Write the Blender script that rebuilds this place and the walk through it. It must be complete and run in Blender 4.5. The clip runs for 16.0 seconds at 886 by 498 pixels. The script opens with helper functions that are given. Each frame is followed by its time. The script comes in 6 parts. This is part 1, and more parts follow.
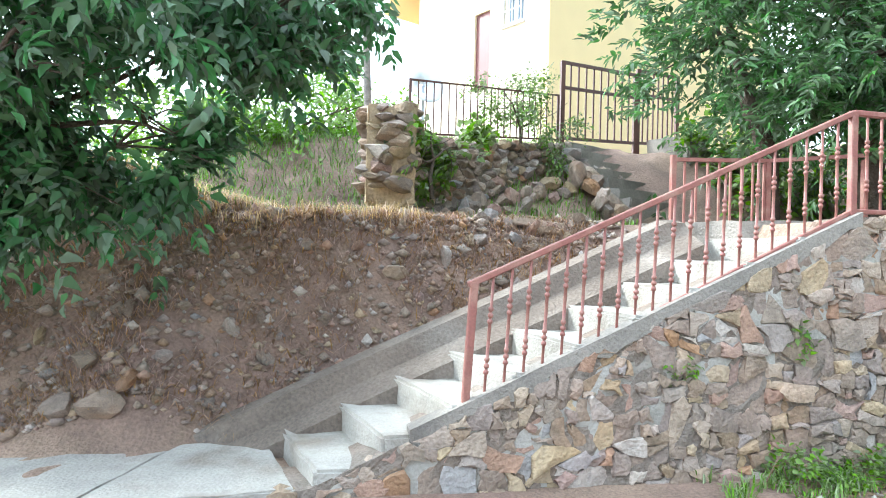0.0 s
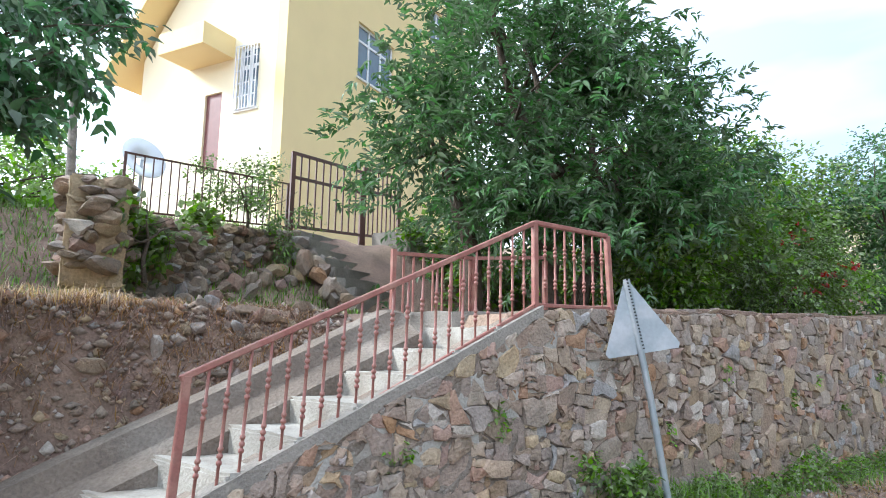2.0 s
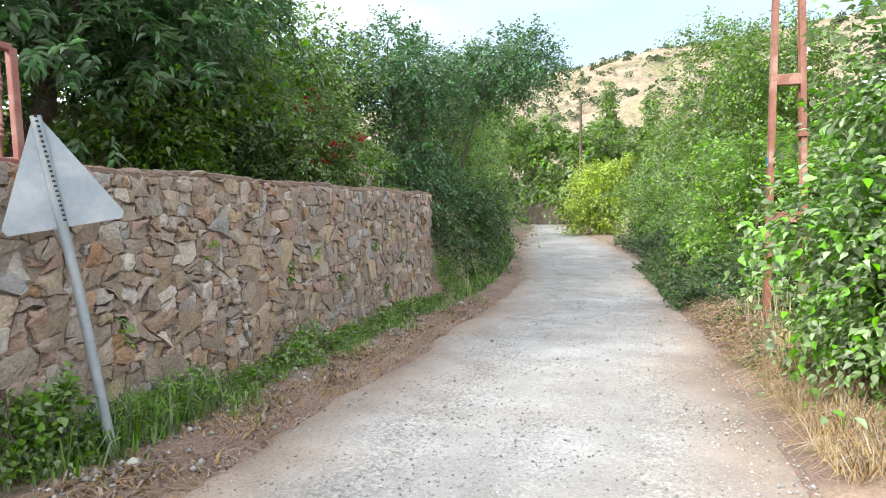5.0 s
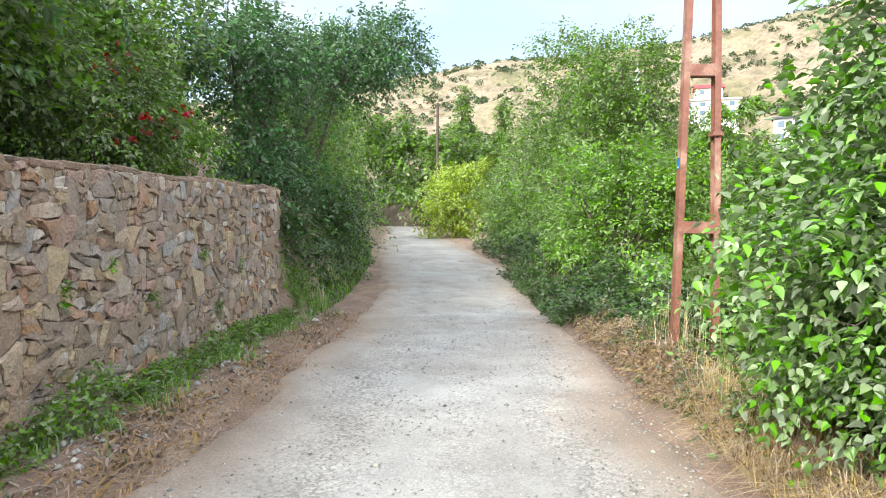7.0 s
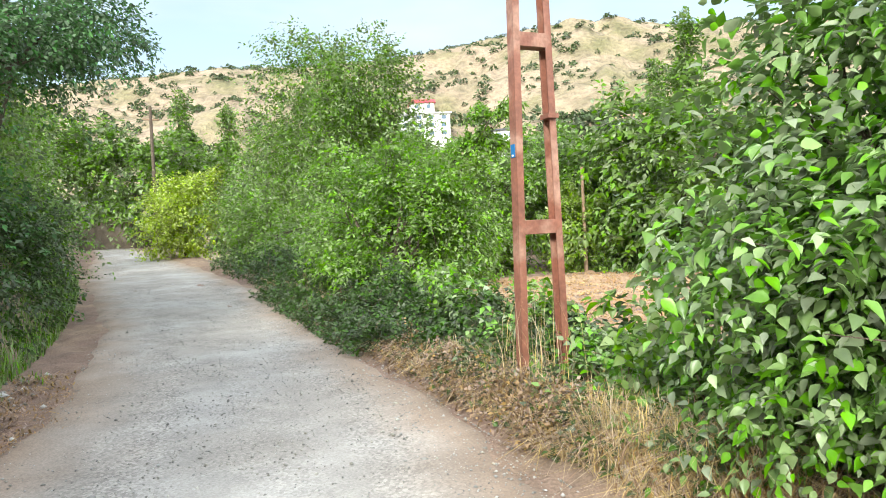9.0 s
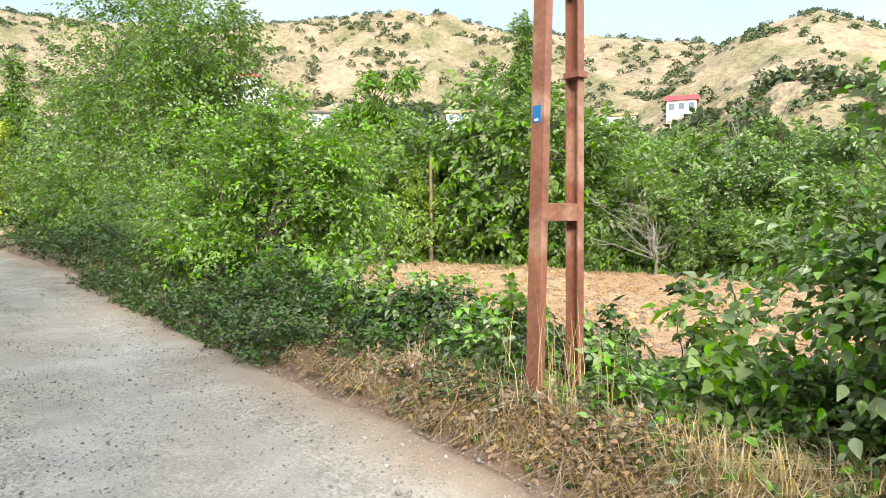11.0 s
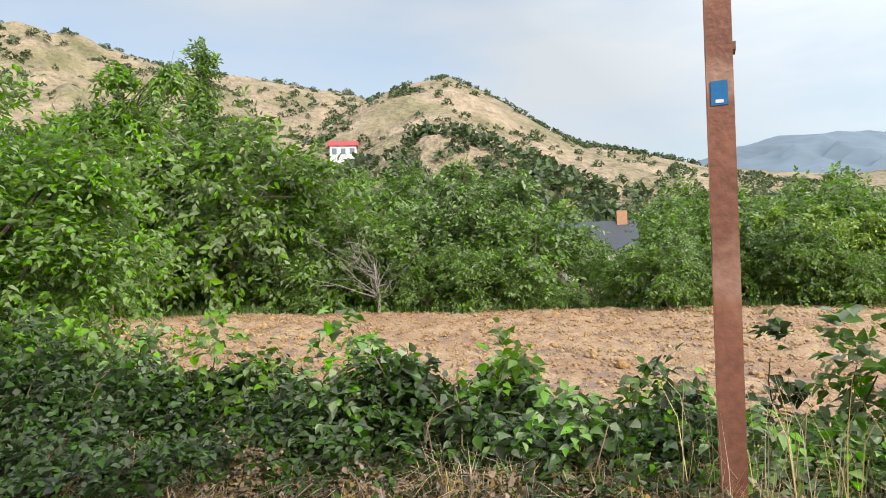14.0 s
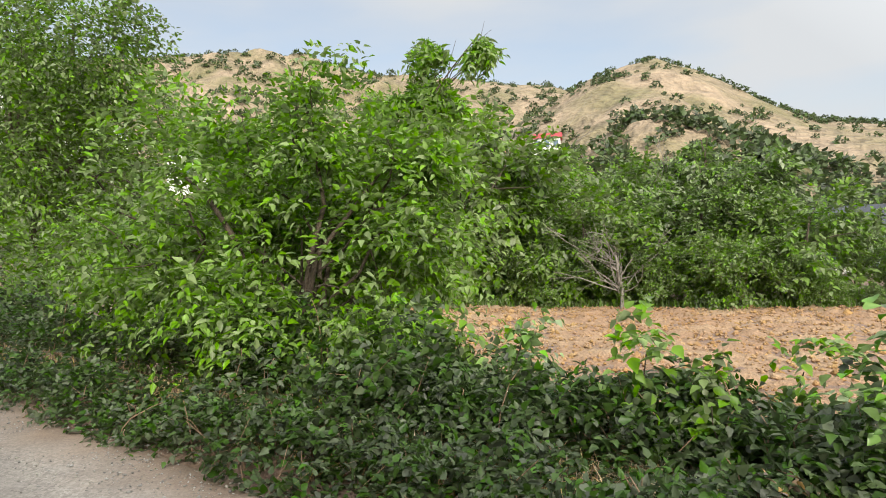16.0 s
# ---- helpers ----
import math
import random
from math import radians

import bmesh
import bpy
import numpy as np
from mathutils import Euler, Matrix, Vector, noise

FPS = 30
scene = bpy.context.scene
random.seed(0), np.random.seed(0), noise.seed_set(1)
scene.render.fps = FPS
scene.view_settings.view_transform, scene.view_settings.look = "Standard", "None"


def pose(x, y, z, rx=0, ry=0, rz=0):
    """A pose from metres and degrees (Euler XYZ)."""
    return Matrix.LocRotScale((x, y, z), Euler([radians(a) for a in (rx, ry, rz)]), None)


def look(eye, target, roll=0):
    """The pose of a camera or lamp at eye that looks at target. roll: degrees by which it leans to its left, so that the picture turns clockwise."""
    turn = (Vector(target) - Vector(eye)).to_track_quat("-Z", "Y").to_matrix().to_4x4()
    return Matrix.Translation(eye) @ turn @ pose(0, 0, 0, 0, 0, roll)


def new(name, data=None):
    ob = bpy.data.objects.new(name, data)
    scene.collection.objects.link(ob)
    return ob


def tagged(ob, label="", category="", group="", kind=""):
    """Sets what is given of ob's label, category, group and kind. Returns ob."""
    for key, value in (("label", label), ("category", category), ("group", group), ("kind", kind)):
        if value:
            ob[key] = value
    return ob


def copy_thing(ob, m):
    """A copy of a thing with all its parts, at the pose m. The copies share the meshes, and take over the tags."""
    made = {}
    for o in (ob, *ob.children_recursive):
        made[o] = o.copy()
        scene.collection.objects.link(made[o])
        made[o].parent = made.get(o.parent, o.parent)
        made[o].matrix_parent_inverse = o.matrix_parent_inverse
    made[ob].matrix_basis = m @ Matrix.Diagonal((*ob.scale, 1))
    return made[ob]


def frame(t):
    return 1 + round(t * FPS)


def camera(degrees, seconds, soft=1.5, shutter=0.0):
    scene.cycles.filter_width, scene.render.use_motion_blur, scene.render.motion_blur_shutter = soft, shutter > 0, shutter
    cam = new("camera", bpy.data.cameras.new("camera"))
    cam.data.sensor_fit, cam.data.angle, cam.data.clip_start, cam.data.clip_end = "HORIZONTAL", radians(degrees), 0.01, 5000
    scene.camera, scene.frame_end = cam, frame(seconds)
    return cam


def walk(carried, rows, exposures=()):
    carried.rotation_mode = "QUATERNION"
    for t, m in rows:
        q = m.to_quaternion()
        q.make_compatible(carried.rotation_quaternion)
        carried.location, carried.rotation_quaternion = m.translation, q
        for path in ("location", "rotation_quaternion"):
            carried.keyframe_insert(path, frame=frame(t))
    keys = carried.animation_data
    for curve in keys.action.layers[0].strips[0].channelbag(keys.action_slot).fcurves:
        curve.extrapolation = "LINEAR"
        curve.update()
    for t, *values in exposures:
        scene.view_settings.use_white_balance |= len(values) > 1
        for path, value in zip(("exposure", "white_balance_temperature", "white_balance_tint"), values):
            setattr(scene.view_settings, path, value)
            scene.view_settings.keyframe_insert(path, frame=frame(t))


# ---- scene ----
cam = camera(70.20, 16.0, soft=1.0)
# seconds, eye (metres), tilt, lean, heading (degrees)
ROWS = [
    (0.0, -0.000, 0.000, 1.486, 90.40, -1.45, -10.76),
    (0.5, -0.012, 0.000, 1.515, 96.16, -1.47, -15.89),
    (1.0, 0.000, 0.011, 1.511, 96.45, -1.64, -21.10),
    (1.5, 0.006, 0.008, 1.537, 100.70, -0.70, -28.40),
    (2.0, 0.019, -0.039, 1.503, 98.76, -0.91, -34.97),
    (2.5, 0.306, 0.004, 1.479, 96.57, 1.41, -40.80),
    (3.0, 0.551, -0.007, 1.478, 92.66, 1.72, -53.82),
    (3.5, 0.949, 0.198, 1.467, 89.55, 0.05, -63.68),
    (3.7, 1.100, 0.242, 1.449, 88.00, 1.20, -65.94),
    (5.8, 2.172, 0.440, 1.479, 87.75, -0.47, -77.20),
    (6.0, 2.373, 0.531, 1.484, 87.09, -0.29, -78.22),
    (6.5, 2.775, 0.650, 1.476, 88.74, 1.47, -83.70),
    (7.0, 3.244, 0.789, 1.502, 87.96, -0.65, -87.19),
    (7.5, 3.688, 1.008, 1.533, 89.38, -1.04, -97.58),
    (8.0, 4.156, 1.081, 1.525, 90.10, 0.39, -99.72),
    (8.5, 4.551, 1.239, 1.484, 86.12, -0.04, -101.06),
    (9.0, 5.022, 1.241, 1.506, 88.56, 2.75, -111.37),
    (9.2, 5.286, 1.183, 1.515, 87.45, 1.20, -113.93),
    (11.3, 7.132, 1.800, 1.477, 88.33, 0.74, -129.17),
    (11.5, 7.408, 1.771, 1.455, 89.78, 1.14, -129.85),
    (12.0, 7.940, 1.772, 1.491, 92.34, -0.31, -134.54),
    (12.5, 8.398, 1.817, 1.529, 91.75, 0.78, -145.20),
    (13.0, 8.897, 1.764, 1.520, 91.02, 0.70, -150.65),
    (13.5, 9.333, 1.815, 1.511, 90.93, 0.71, -157.90),
    (14.0, 9.801, 1.835, 1.484, 90.34, 1.84, -157.70),
    (14.5, 10.163, 1.757, 1.511, 92.12, -0.14, -154.13),
    (15.0, 10.681, 1.713, 1.511, 91.99, 2.48, -151.20),
    (15.5, 11.191, 1.676, 1.500, 91.05, 3.22, -143.85),
    (16.0, 11.733, 1.748, 1.442, 90.42, 2.37, -139.82),
]
# seconds, stops, white balance (kelvin, tint)
EXPO = [(0.0, 1.75, 5500, 1), (1.5, 1.05, 5500, 5), (3.5, 1.05, 5900, 6), (6.0, 1.10, 6100, 4), (9.0, 0.98, 6200, 2), (11.5, 0.88, 6600, 1), (13.5, 0.40, 6400, 4), (16.0, 0.40, 6700, 6)]
SKY, SUN = 0.15, 2.8
walk(cam, [(t, pose(x, y, z, a, b, c)) for t, x, y, z, a, b, c in ROWS],
     exposures=[(t, s, k, g) for t, s, k, g in EXPO])

# ---- world, sun ----
SUN_DIR = Vector((-0.66, 0.50, 0.52)).normalized()
world = bpy.data.worlds.new("sky")
scene.world = world
world.use_nodes = True
wn, wl = world.node_tree.nodes, world.node_tree.links
wn.clear()
sky = wn.new("ShaderNodeTexSky")
sky.sky_type, sky.sun_disc = "NISHITA", False
sky.sun_elevation = math.asin(SUN_DIR.z)
sky.sun_rotation = math.atan2(SUN_DIR.x, SUN_DIR.y)
sky.dust_density = 2.0
cco = wn.new("ShaderNodeTexCoord")
cmap = wn.new("ShaderNodeMapping")
cmap.inputs["Scale"].default_value = (1.0, 1.0, 3.5)
cno = wn.new("ShaderNodeTexNoise")
cno.inputs["Scale"].default_value, cno.inputs["Detail"].default_value = 1.6, 5.0
crp = wn.new("ShaderNodeValToRGB")
crp.color_ramp.elements[0].position, crp.color_ramp.elements[1].position = 0.36, 0.62
cmix = wn.new("ShaderNodeMix")
cmix.data_type = "RGBA"
cfac = wn.new("ShaderNodeMath")
cfac.operation, cfac.use_clamp = "MULTIPLY_ADD", True
cfac.inputs[1].default_value, cfac.inputs[2].default_value = 0.56, 0.43
bg = wn.new("ShaderNodeBackground")
bg.inputs["Strength"].default_value = SKY
wout = wn.new("ShaderNodeOutputWorld")
wl.new(cco.outputs["Generated"], cmap.inputs["Vector"])
wl.new(cmap.outputs["Vector"], cno.inputs["Vector"])
wl.new(cno.outputs["Fac"], crp.inputs["Fac"])
wl.new(crp.outputs["Color"], cfac.inputs[0])
wl.new(cfac.outputs["Value"], cmix.inputs["Factor"])
wl.new(sky.outputs["Color"], cmix.inputs["A"])
# thin cloud, brighter towards the sun
cdot = wn.new("ShaderNodeVectorMath")
cdot.operation = "DOT_PRODUCT"
cdot.inputs[1].default_value = SUN_DIR
cglow = wn.new("ShaderNodeMapRange")
cglow.inputs["From Min"].default_value, cglow.inputs["From Max"].default_value = -0.45, 0.65
cgrey = wn.new("ShaderNodeMix")
cgrey.data_type = "RGBA"
cgrey.inputs["A"].default_value, cgrey.inputs["B"].default_value = (3.7, 3.8, 4.1, 1), (11.0, 11.2, 11.6, 1)
wl.new(cco.outputs["Generated"], cdot.inputs[0])
wl.new(cdot.outputs["Value"], cglow.inputs["Value"])
wl.new(cglow.outputs["Result"], cgrey.inputs["Factor"])
wl.new(cgrey.outputs["Result"], cmix.inputs["B"])
wl.new(cmix.outputs["Result"], bg.inputs["Color"])
wl.new(bg.outputs["Background"], wout.inputs["Surface"])
sun = new("sun", bpy.data.lights.new("sun", "SUN"))
sun.data.energy, sun.data.angle, sun.data.color = SUN, radians(11.0), (1.0, 0.94, 0.85)
sun.matrix_world = look((0, 0, 60), Vector((0, 0, 60)) - SUN_DIR)


# ---- materials ----
def material(name, base, rough=0.8, metal=0.0, vary=0.25, scale=6.0, fine=60.0, bump=0.3, tint=None, tint_scale=1.5,
             tint_lo=0.45, tint_hi=0.65, pieces=0.0, see=0.0, gloss=0.5, bump_dist=0.02, palette=()):
    """A procedural surface: base colour with broad stains (tint) and fine grain, bump, and per-piece variation."""
    m = bpy.data.materials.new(name)
    m.use_nodes = True
    n, l = m.node_tree.nodes, m.node_tree.links
    b = n["Principled BSDF"]
    b.inputs["Roughness"].default_value, b.inputs["Metallic"].default_value = rough, metal
    b.inputs["Specular IOR Level"].default_value = gloss
    co = n.new("ShaderNodeTexCoord")
    n1 = n.new("ShaderNodeTexNoise")
    n1.inputs["Scale"].default_value, n1.inputs["Detail"].default_value = scale, 6.0
    n2 = n.new("ShaderNodeTexNoise")
    n2.inputs["Scale"].default_value, n2.inputs["Detail"].default_value = fine, 3.0
    for q in (n1, n2):
        l.new(co.outputs["Object"], q.inputs["Vector"])
    last = n.new("ShaderNodeRGB")
    last.outputs[0].default_value = (*base, 1)
    last = last.outputs[0]
    if tint:
        n3 = n.new("ShaderNodeTexNoise")
        n3.inputs["Scale"].default_value, n3.inputs["Detail"].default_value = tint_scale, 5.0
        l.new(co.outputs["Object"], n3.inputs["Vector"])
        r = n.new("ShaderNodeValToRGB")
        r.color_ramp.elements[0].position, r.color_ramp.elements[1].position = tint_lo, tint_hi
        l.new(n3.outputs["Fac"], r.inputs["Fac"])
        x = n.new("ShaderNodeMix")
        x.data_type = "RGBA"
        x.inputs["B"].default_value = (*tint, 1)
        l.new(r.outputs["Color"], x.inputs["Factor"])
        l.new(last, x.inputs["A"])
        last = x.outputs["Result"]
    add = n.new("ShaderNodeMath")
    add.operation = "ADD"
    l.new(n1.outputs["Fac"], add.inputs[0])
    l.new(n2.outputs["Fac"], add.inputs[1])
    val = n.new("ShaderNodeMapRange")
    val.inputs["From Min"].default_value, val.inputs["From Max"].default_value = 0.6, 1.4
    val.inputs["To Min"].default_value, val.inputs["To Max"].default_value = 1 - vary, 1 + vary
    l.new(add.outputs[0], val.inputs["Value"])
    amount = val.outputs["Result"]
    if pieces:
        geo, inf = n.new("ShaderNodeNewGeometry"), n.new("ShaderNodeObjectInfo")
        s = n.new("ShaderNodeMath")
        s.operation = "ADD"
        l.new(geo.outputs["Random Per Island"], s.inputs[0])
        l.new(inf.outputs["Random"], s.inputs[1])
        fr = n.new("ShaderNodeMath")
        fr.operation = "FRACT"
        l.new(s.outputs[0], fr.inputs[0])
        mr = n.new("ShaderNodeMapRange")
        mr.inputs["To Min"].default_value, mr.inputs["To Max"].default_value = 1 - pieces, 1 + pieces
        l.new(fr.outputs[0], mr.inputs["Value"])
        mu = n.new("ShaderNodeMath")
        mu.operation = "MULTIPLY"
        l.new(amount, mu.inputs[0])
        l.new(mr.outputs["Result"], mu.inputs[1])
        amount = mu.outputs[0]
        hue = n.new("ShaderNodeHueSaturation")
        sp = n.new("ShaderNodeMapRange")
        fr2 = n.new("ShaderNodeMath")
        fr2.operation = "MULTIPLY"
        fr2.inputs[1].default_value = 7.31
        l.new(fr.outputs[0], fr2.inputs[0])
        fr3 = n.new("ShaderNodeMath")
        fr3.operation = "FRACT"
        l.new(fr2.outputs[0], fr3.inputs[0])
        sp.inputs["To Min"].default_value, sp.inputs["To Max"].default_value = 0.5 - 0.05 * pieces, 0.5 + 0.05 * pieces
        l.new(fr3.outputs[0], sp.inputs["Value"])
        l.new(sp.outputs["Result"], hue.inputs["Hue"])
        st = n.new("ShaderNodeMapRange")
        st.inputs["To Min"].default_value, st.inputs["To Max"].default_value = 1 - 1.2 * pieces, 1 + 0.9 * pieces
        l.new(fr3.outputs[0], st.inputs["Value"])
        l.new(st.outputs["Result"], hue.inputs["Saturation"])
        if palette:
            pal = n.new("ShaderNodeValToRGB")
            pal.color_ramp.interpolation = "CONSTANT"
            while len(pal.color_ramp.elements) < len(palette):
                pal.color_ramp.elements.new(1.0)
            for i, (at, col) in enumerate(palette):
                pal.color_ramp.elements[i].position, pal.color_ramp.elements[i].color = at, (*col, 1)
            l.new(fr.outputs[0], pal.inputs["Fac"])
            pm = n.new("ShaderNodeMix")
            pm.data_type = "RGBA"
            pm.inputs["Factor"].default_value = 0.72
            l.new(last, pm.inputs["A"])
            l.new(pal.outputs["Color"], pm.inputs["B"])
            last = pm.outputs["Result"]
        l.new(last, hue.inputs["Color"])
        last = hue.outputs["Color"]
    sc = n.new("ShaderNodeVectorMath")
    sc.operation = "SCALE"
    l.new(last, sc.inputs[0])
    l.new(amount, sc.inputs["Scale"])
    l.new(sc.outputs["Vector"], b.inputs["Base Color"])
    if bump:
        bp = n.new("ShaderNodeBump")
        bp.inputs["Strength"].default_value, bp.inputs["Distance"].default_value = bump, bump_dist
        l.new(add.outputs[0], bp.inputs["Height"])
        l.new(bp.outputs["Normal"], b.inputs["Normal"])
    if see:
        tr = n.new("ShaderNodeBsdfTranslucent")
        l.new(sc.outputs["Vector"], tr.inputs["Color"])
        ms = n.new("ShaderNodeMixShader")
        ms.inputs["Fac"].default_value = see
        l.new(b.outputs["BSDF"], ms.inputs[1])
        l.new(tr.outputs["BSDF"], ms.inputs[2])
        l.new(ms.outputs["Shader"], n["Material Output"].inputs["Surface"])
    return m


def leaf(name, base, pieces=0.35, rough=0.42, see=0.30):
    return material(name, base, rough, vary=0.26, scale=1.1, fine=14, bump=0, pieces=pieces, see=see, gloss=0.45)


M_SOIL = material("dry_soil", (0.225, 0.150, 0.115), 0.95, vary=0.42, scale=3, fine=40, bump=1.0, tint=(0.29, 0.205, 0.145), tint_scale=0.8)
M_ROAD = material("gravel_road", (0.312, 0.282, 0.258), 0.95, vary=0.30, scale=2.2, fine=60, bump=0.8, tint=(0.37, 0.347, 0.33), tint_scale=0.6, bump_dist=0.008)


def road_bands(m):
    """Reddish earth towards the road's edges, worn pale wheel tracks and coarse stony bands between them, by the mesh's 'across'."""
    n, l = m.node_tree.nodes, m.node_tree.links
    b = n["Principled BSDF"]
    old = b.inputs["Base Color"].links[0].from_socket
    at = n.new("ShaderNodeAttribute")
    at.attribute_name = "across"
    co = n.new("ShaderNodeTexCoord")
    wob = n.new("ShaderNodeTexNoise")
    wob.inputs["Scale"].default_value, wob.inputs["Detail"].default_value = 0.8, 6.0
    l.new(co.outputs["Object"], wob.inputs["Vector"])
    sh = n.new("ShaderNodeMath")
    sh.operation = "MULTIPLY_ADD"
    sh.inputs[1].default_value = 0.55
    l.new(wob.outputs["Fac"], sh.inputs[0])
    l.new(at.outputs["Fac"], sh.inputs[2])
    rp = n.new("ShaderNodeValToRGB")
    els = rp.color_ramp.elements
    stops = ((0.06, 1.0), (0.22, 0.10), (0.36, 0.0), (0.62, 0.0), (0.80, 0.15), (0.97, 1.0))
    while len(els) < len(stops):
        els.new(1.0)
    for e, (p, v) in zip(els, stops):
        e.position, e.color = p, (v, v, v, 1)
    mp = n.new("ShaderNodeMapRange")
    mp.inputs["From Min"].default_value, mp.inputs["From Max"].default_value = -0.72, 1.28
    l.new(sh.outputs[0], mp.inputs["Value"])
    l.new(mp.outputs["Result"], rp.inputs["Fac"])
    earth = n.new("ShaderNodeMix")
    earth.data_type, earth.blend_type = "RGBA", "MULTIPLY"
    earth.inputs["B"].default_value = (0.86, 0.70, 0.58, 1)
    l.new(rp.outputs["Color"], earth.inputs["Factor"])
    l.new(old, earth.inputs["A"])
    # stony speckle
    vo = n.new("ShaderNodeTexVoronoi")
    vo.inputs["Scale"].default_value = 46.0
    l.new(co.outputs["Object"], vo.inputs["Vector"])
    hs = n.new("ShaderNodeSeparateColor")
    l.new(vo.outputs["Color"], hs.inputs["Color"])
    sp = n.new("ShaderNodeMapRange")
    sp.inputs["To Min"].default_value, sp.inputs["To Max"].default_value = 0.60, 1.34
    l.new(hs.outputs["Red"], sp.inputs["Value"])
    band = n.new("ShaderNodeValToRGB")
    els = band.color_ramp.elements
    stops = ((0.10, 0.1), (0.24, 0.75), (0.32, 0.12), (0.46, 0.55), (0.58, 0.12), (0.70, 0.95), (0.86, 0.2))
    while len(els) < len(stops):
        els.new(1.0)
    for e, (p, v) in zip(els, stops):
        e.position, e.color = p, (v, v, v, 1)
    l.new(mp.outputs["Result"], band.inputs["Fac"])
    st = n.new("ShaderNodeVectorMath")
    st.operation = "SCALE"
    l.new(earth.outputs["Result"], st.inputs[0])
    l.new(sp.outputs["Result"], st.inputs["Scale"])
    fin = n.new("ShaderNodeMix")
    fin.data_type = "RGBA"
    l.new(band.outputs["Color"], fin.inputs["Factor"])
    l.new(earth.outputs["Result"], fin.inputs["A"])
    l.new(st.outputs["Vector"], fin.inputs["B"])
    l.new(fin.outputs["Result"], b.inputs["Base Color"])


road_bands(M_ROAD)
M_GRAVEL = material("loose_gravel", (0.32, 0.30, 0.275), 0.9, vary=0.15, bump=0, pieces=0.5)
M_FIELD = material("ploughed_soil", (0.355, 0.208, 0.098), 0.95, vary=0.38, scale=3.0, fine=16, bump=1.0, tint=(0.43, 0.285, 0.145), tint_scale=0.5, bump_dist=0.06, pieces=0.12)
STONES = ((0.0, (0.348, 0.257, 0.178)), (0.2, (0.287, 0.217, 0.165)), (0.38, (0.357, 0.204, 0.131)), (0.50, (0.270, 0.226, 0.191)), (0.66, (0.365, 0.283, 0.196)), (0.82, (0.409, 0.357, 0.291)), (0.88, (0.226, 0.165, 0.126)), (0.96, (0.226, 0.226, 0.222)))
M_STONE = material("rubble_stone", (0.36, 0.285, 0.23), 0.92, vary=0.36, scale=7, fine=38, bump=0.9, tint=(0.42, 0.245, 0.16), tint_scale=1.3, tint_lo=0.50, tint_hi=0.66, pieces=0.22, palette=STONES)
M_MORTAR = material("lime_mortar", (0.215, 0.178, 0.146), 0.95, vary=0.4, scale=6, fine=45, bump=1.0, tint=(0.22, 0.165, 0.125), tint_scale=1.1)
M_CONC = material("concrete", (0.28, 0.25, 0.215), 0.92, vary=0.28, scale=3, fine=50, bump=0.7, tint=(0.18, 0.16, 0.14), tint_scale=2.2, tint_lo=0.5, tint_hi=0.7)
M_SLAB = material("pale_concrete", (0.37, 0.345, 0.305), 0.92, vary=0.2, scale=4, fine=45, bump=0.6, tint=(0.24, 0.205, 0.165), tint_scale=2.2, tint_lo=0.50, tint_hi=0.70)
M_KERB = material("earthy_concrete", (0.165, 0.13, 0.102), 0.95, vary=0.38, scale=3, fine=40, bump=0.9, tint=(0.24, 0.205, 0.17), tint_scale=1.6, tint_lo=0.48, tint_hi=0.70)
M_RED = material("red_brown_paint", (0.27, 0.105, 0.085), 0.5, vary=0.2, scale=9, fine=70, bump=0.15, tint=(0.33, 0.17, 0.13), tint_scale=7)
M_DARKRED = material("dark_brown_paint", (0.10, 0.045, 0.035), 0.5, vary=0.2, scale=9, bump=0.1)
M_RUST = material("rusted_steel", (0.235, 0.095, 0.062), 0.55, vary=0.34, scale=3, fine=26, bump=0.25, tint=(0.36, 0.20, 0.145), tint_scale=2.6, tint_lo=0.52, tint_hi=0.62)
M_ZINC = material("galvanised_sheet", (0.38, 0.42, 0.45), 0.5, 0.55, vary=0.12, scale=5, fine=30, bump=0.05, tint=(0.48, 0.50, 0.52), tint_scale=4)
M_YELLOW = material("yellow_render", (0.80, 0.64, 0.34), 0.9, vary=0.05, scale=1.5, fine=40, bump=0.12)
# paler copy of the yellow render: the gable's sunlight put into its colour
M_YELLOW_LIT = material("sunlit_yellow_render", (0.84, 0.76, 0.54), 0.9, vary=0.05, scale=1.5, fine=40, bump=0.12)
M_WHITE = material("white_render", (0.74, 0.73, 0.70), 0.9, vary=0.06, scale=1.5, fine=20, bump=0.1)
M_FRAME = material("white_plastic", (0.75, 0.76, 0.78), 0.4, vary=0.05, bump=0)
M_GLASS = material("window_glass", (0.10, 0.15, 0.20), 0.08, vary=0.1, bump=0, gloss=0.8)
M_DOOR = material("brown_door", (0.16, 0.05, 0.045), 0.5, vary=0.15, bump=0.1)
M_ROOFRED = material("red_roof", (0.38, 0.05, 0.06), 0.7, vary=0.2, bump=0.1)
M_ROOFDARK = material("dark_roof", (0.055, 0.06, 0.075), 0.6, vary=0.2, bump=0.2)
M_BRICKCH = material("orange_brick", (0.42, 0.22, 0.13), 0.9, vary=0.2, bump=0.2)
M_BARK = material("bark", (0.10, 0.075, 0.055), 0.95, vary=0.4, scale=12, fine=60, bump=1.0)
M_GREYBARK = material("grey_bark", (0.26, 0.23, 0.20), 0.95, vary=0.4, scale=12, fine=60, bump=0.8)
M_WOOD = material("weathered_wood", (0.26, 0.17, 0.11), 0.9, vary=0.3, scale=8, fine=60, bump=0.4)
